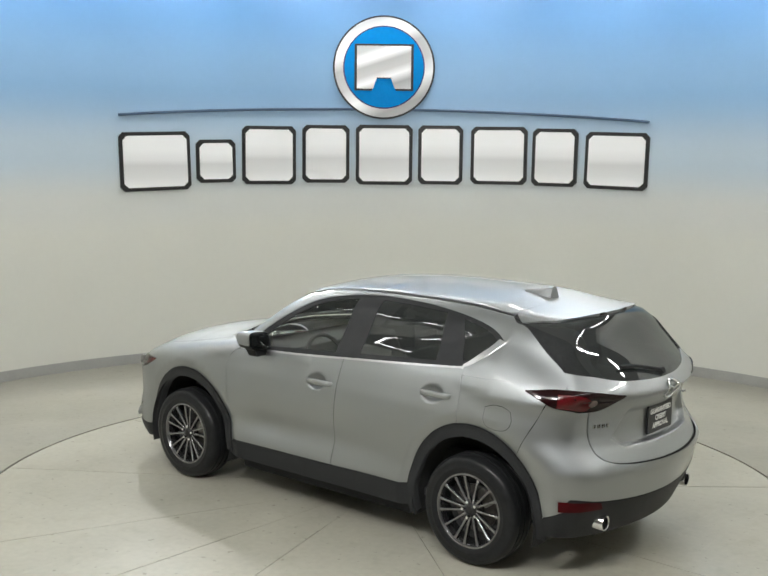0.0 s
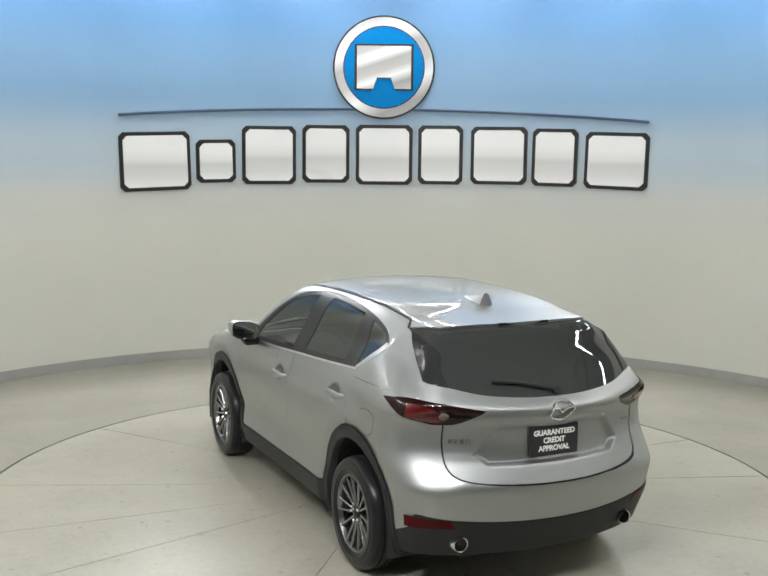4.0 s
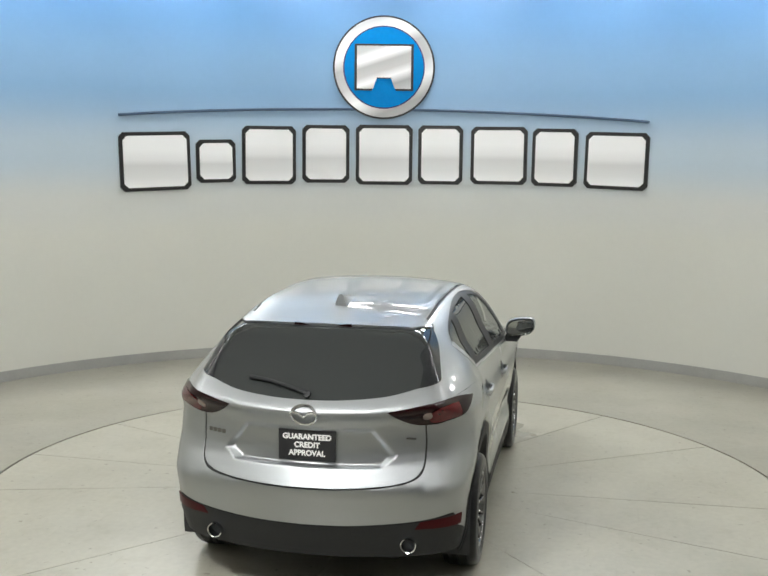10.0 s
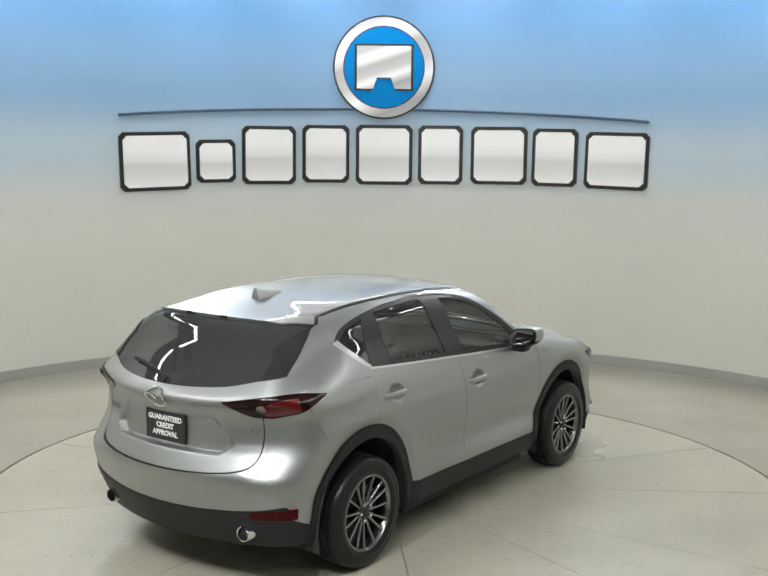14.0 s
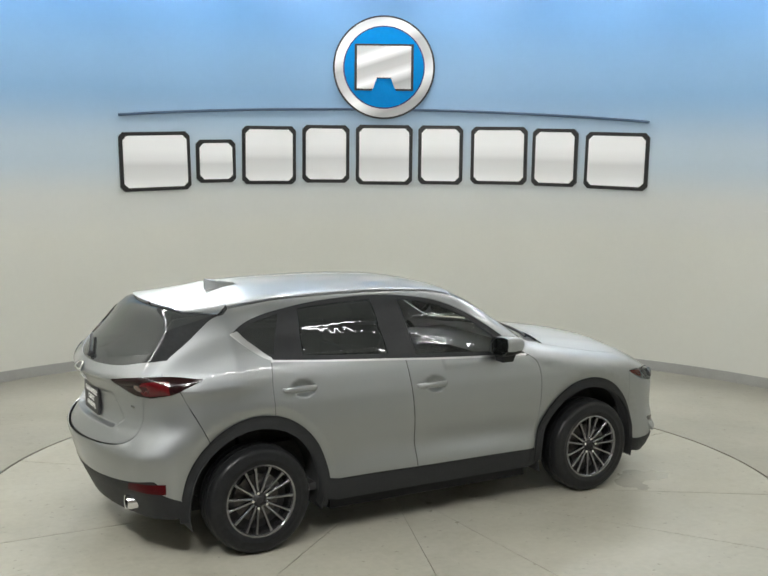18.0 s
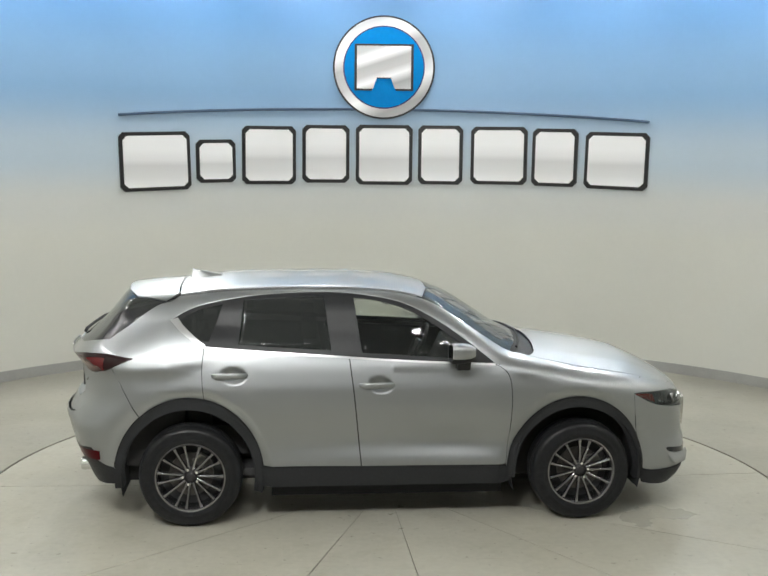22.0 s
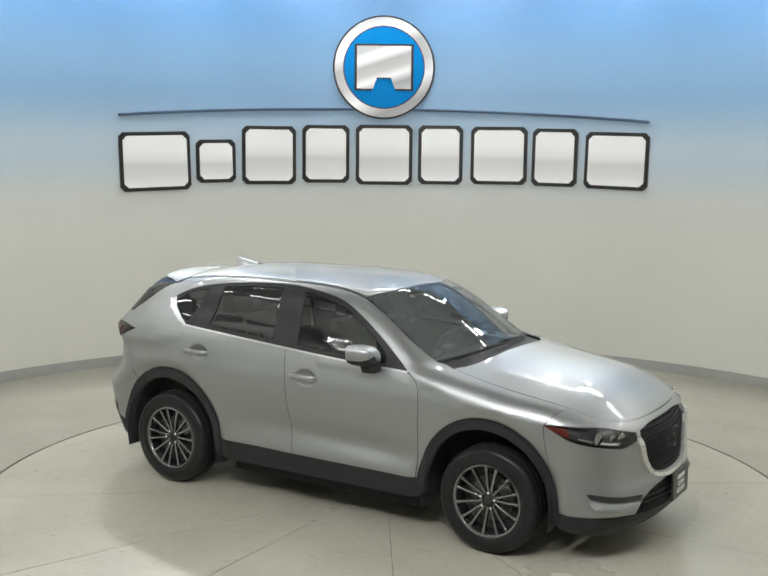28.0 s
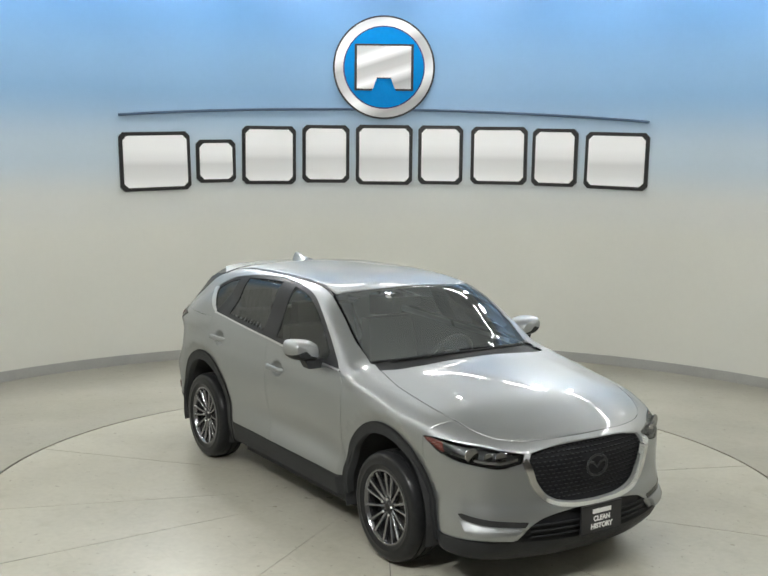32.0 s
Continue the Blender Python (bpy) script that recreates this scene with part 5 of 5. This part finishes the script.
def build_cabin(car):
    bm = bmesh.new()
    box(bm, 0.72, 0, 0.93, 0.62, 1.44, 0.30, taper=(0.75, 0.97), shift=(0.06, 0))
    part("dashboard", bm, CABIN, car, "black dashboard", bevel=0.05, segments=3)
    wheel_m = Matrix.Translation((0.32, 0.37, 1.02)) @ Matrix.Rotation(radians(24), 4, "Y")
    bm = bmesh.new()
    tube(bm, [wheel_m @ Vector((0, 0.185 * math.cos(a), 0.185 * math.sin(a))) for a in np.linspace(0, 2 * math.pi, 41)], 0.016, 8)
    sw = part("steering_wheel", bm, CABIN, car, "black steering wheel")
    bm = bmesh.new()
    box(bm, 0.01, 0, 0, 0.05, 0.13, 0.11, wheel_m)
    for a in (0.15, math.pi - 0.15, -math.pi / 2):
        box(bm, 0.01, 0.11 * math.cos(a), 0.11 * math.sin(a), 0.02, 0.03 + 0.13 * abs(math.cos(a)), 0.03 + 0.13 * abs(math.sin(a)), wheel_m)
    part("wheel_spokes", bm, CABIN, sw, "wheel hub and spokes", bevel=0.006)
    for cx, cy, w in ((-0.16, 0.36, 0.50), (-0.16, -0.36, 0.50), (-1.02, 0.0, 1.22)):
        bm = bmesh.new()
        box(bm, cx + 0.02, cy, 0.55, 0.50, w, 0.20)
        st = part("seat", bm, CLOTH, car, "black cloth seat", bevel=0.05, segments=3)
        bm = bmesh.new()
        box(bm, cx - 0.27, cy, 0.90, 0.16, w * 0.98, 0.62, taper=(0.7, 0.86), shift=(-0.10, 0))
        part("backrest", bm, CLOTH, st, "black cloth backrest", bevel=0.05, segments=3)
        for hy in ((cy,) if w < 1 else (-0.38, 0.0, 0.38)):
            bm = bmesh.new()
            box(bm, cx - 0.39, hy, 1.31, 0.10, 0.25, 0.15)
            part("headrest", bm, CLOTH, st, "black headrest", bevel=0.04, segments=3)
    bm = bmesh.new()
    box(bm, -0.5, 0, 0.36, 2.3, 1.5, 0.05)
    part("cabin_floor", bm, CABIN, car, "black carpet floor")
    bm = bmesh.new()
    box(bm, -1.72, 0, 0.72, 0.62, 1.2, 0.70)
    part("load_bay", bm, CABIN, car, "black load bay lining")
    rfp = [[T(0.27, 0.0), T(0.26, 0.3), T(0.21, 0.55)], [T(0.21, 0.55), T(-0.5, 0.56), T(-1.42, 0.54)], [T(-1.42, 0.54), T(-1.45, 0.0)]]
    skin("headliner", BODY, outline(BODY, rfp + [mirror_line(l) for l in rfp[::-1]]), HEADLINER, car, "pale grey headliner", lift=-0.035, rim=0.0, h=0.08)
    trim = [[S(0.80, 1.10), S(0.80, 0.45)], [S(0.80, 0.45), S(-0.85, 0.45)], [S(-0.85, 0.45), S(-0.93, 0.70), S(-1.2, 0.92)], [S(-1.2, 0.92), S(-1.24, 1.20)], [S(-1.24, 1.20), S(-0.285, 1.16), S(0.80, 1.10)]]
    skin("door_lining", BODY, outline(BODY, trim), CABIN, car, "black door lining", both=True, lift=-0.05, rim=0.0, h=0.08)
    bm = bmesh.new()
    q = T(0.36, 0.0)
    box(bm, q[0] - 0.09, 0, q[2] - 0.10, 0.035, 0.23, 0.065)
    part("rear_view_mirror", bm, PLASTIC, car, "black rear view mirror", bevel=0.012)
    bm = bmesh.new()
    q = T(0.40, -0.25)
    nn = normals_at(np.array([q]))[0]
    m = Matrix.Translation(Vector(q - nn * 0.012)) @ Vector(nn).to_track_quat("Y", "Z").to_matrix().to_4x4()
    lathe(bm, [(0.022, 0.0), (0.022, 0.002), (0.005, 0.0025)], 20, m)
    part("screen_sticker", bm, WHITE, car, "small round white sticker")


def build_wheels(car):
    def ring_mesh(name, rows, material, n=56, close=False):
        bm = bmesh.new()
        lathe(bm, rows, n, None, close)
        bmesh.ops.recalc_face_normals(bm, faces=bm.faces)
        me = bpy.data.meshes.new(name)
        bm.to_mesh(me)
        bm.free()
        me.polygons.foreach_set("use_smooth", [True] * len(me.polygons))
        me.set_sharp_from_angle(angle=radians(40))
        me.materials.append(material)
        return me
    tyre = ring_mesh("tyre", [(0.226, 0.090), (0.232, 0.104), (0.246, 0.112), (0.262, 0.113), (0.266, 0.1155), (0.272, 0.1155), (0.276, 0.113), (0.300, 0.114), (0.318, 0.1105), (0.331, 0.102), (0.340, 0.088), (0.3455, 0.066), (0.347, 0.055), (0.342, 0.052), (0.342, 0.044), (0.348, 0.042), (0.348, 0.006), (0.342, 0.004),
                              (0.342, -0.004), (0.348, -0.006), (0.348, -0.042), (0.342, -0.044), (0.342, -0.052), (0.347, -0.055), (0.340, -0.090), (0.29, -0.114), (0.226, -0.09)], RUBBER, close=True)
    rim = ring_mesh("wheel", [(0.236, 0.098), (0.236, 0.106), (0.226, 0.108), (0.219, 0.100), (0.212, 0.07), (0.208, 0.0), (0.22, -0.09), (0.232, -0.095), (0.22, 0.0)], ALLOY, close=True)
    disc = ring_mesh("brake_disc", [(0.06, 0.018), (0.15, 0.018), (0.15, 0.004), (0.06, 0.004)], DISCSTEEL, 40, True)
    back = ring_mesh("hub_shield", [(0.02, 0.0), (0.21, 0.0), (0.21, -0.01), (0.02, -0.01)], UNDER, 40, True)
    hub = ring_mesh("hub", [(0.004, 0.082), (0.03, 0.082), (0.034, 0.074), (0.052, 0.066), (0.060, 0.050), (0.06, 0.03), (0.004, 0.03)], DARKALLOY, 30)
    cap = ring_mesh("centre_cap", [(0.003, 0.091), (0.020, 0.091), (0.026, 0.087), (0.026, 0.08)], DARKALLOY, 24)
    nut = ring_mesh("wheel_nut", [(0.003, 0.094), (0.009, 0.094), (0.012, 0.088), (0.012, 0.06)], CHROME, 10)
    bm = bmesh.new()
    prof = [(0.045, 0.0105, 0.076), (0.09, 0.0092, 0.083), (0.14, 0.0085, 0.090), (0.19, 0.0095, 0.097), (0.222, 0.0130, 0.101)]
    rows = []
    for r, w, y in prof:
        rows.append([bm.verts.new((r, yy, ww)) for ww, yy in ((-w, y - 0.028), (-w * 0.9, y - 0.004), (-w * 0.45, y), (w * 0.45, y), (w * 0.9, y - 0.004), (w, y - 0.028))])
    for p, q in zip(rows[:-1], rows[1:]):
        for k in range(5):
            bm.faces.new((p[k], p[k + 1], q[k + 1], q[k]))
        bm.faces.new((p[5], p[0], q[0], q[5]))
    bmesh.ops.recalc_face_normals(bm, faces=bm.faces)
    spoke = bpy.data.meshes.new("spoke")
    bm.to_mesh(spoke)
    bm.free()
    spoke.polygons.foreach_set("use_smooth", [True] * len(spoke.polygons))
    spoke.set_sharp_from_angle(angle=radians(45))
    spoke.materials.append(ALLOY)
    bm = bmesh.new()
    for a0 in range(6):
        a = radians(150 + 8 * a0)
        box(bm, 0.125 * math.cos(a), 0.018, 0.125 * math.sin(a), 0.075, 0.06, 0.03, None)
    caliper_me = bpy.data.meshes.new("brake_caliper")
    bm.to_mesh(caliper_me)
    bm.free()
    caliper_me.materials.append(STEEL)
    for cx in (1.327, -1.352):
        for sg in (1, -1):
            w = new("wheel", rim)
            w.parent = car
            w["label"] = "gunmetal alloy wheel with fifteen slim spokes"
            w.matrix_basis = pose(cx, sg * 0.785, 0.348 + BODY_DROP, 0, 0, 0 if sg > 0 else 180) @ pose(0, 0, 0, 0, 12 if cx > 0 else 37, 0)
            for me, lab in ((tyre, "black road tyre"), (disc, "brushed steel brake disc"), (back, ""), (hub, ""), (cap, "dark centre cap"), (caliper_me, "steel brake caliper")):
                o = new(me.name, me)
                o.parent = w
                if lab:
                    o["label"] = lab
            for i in range(15):
                o = new("spoke", spoke)
                o.parent = w
                o.matrix_basis = pose(0, 0, 0, 0, 24 * i + (2.5 if i % 3 == 1 else (-2.5 if i % 3 == 2 else 0)), 0)
            for i in range(5):
                o = new("wheel_nut", nut)
                o.parent = w
                o.matrix_basis = pose(0, 0, 0, 0, 72 * i + 36, 0) @ pose(0.052, 0, 0)


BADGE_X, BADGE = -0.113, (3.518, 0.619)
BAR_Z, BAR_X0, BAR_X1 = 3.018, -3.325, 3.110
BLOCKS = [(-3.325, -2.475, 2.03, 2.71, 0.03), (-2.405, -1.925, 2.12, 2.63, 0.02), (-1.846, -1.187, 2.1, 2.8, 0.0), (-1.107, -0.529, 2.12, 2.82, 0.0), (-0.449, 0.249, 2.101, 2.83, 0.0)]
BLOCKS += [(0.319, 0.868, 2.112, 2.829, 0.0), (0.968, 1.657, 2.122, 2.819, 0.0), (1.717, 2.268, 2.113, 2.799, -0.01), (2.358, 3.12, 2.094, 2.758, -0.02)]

build_room()
turntable = build_turntable()
build_lights()
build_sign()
suv = build_car()


def motions():
    rows_t, rows_c = [], []
    for k in range(0, 33):
        a = turn_at(k)
        c, s = math.cos(radians(a)), math.sin(radians(a))
        rows_t.append((float(k), pose(0, 0, 0, 0, 0, a)))
        rows_c.append((float(k), pose(c * AXIS_TO_CAR[0] - s * AXIS_TO_CAR[1], s * AXIS_TO_CAR[0] + c * AXIS_TO_CAR[1], -BODY_DROP, 0, 0, a)))
    walk(turntable, rows_t)
    walk(suv, rows_c)


motions()
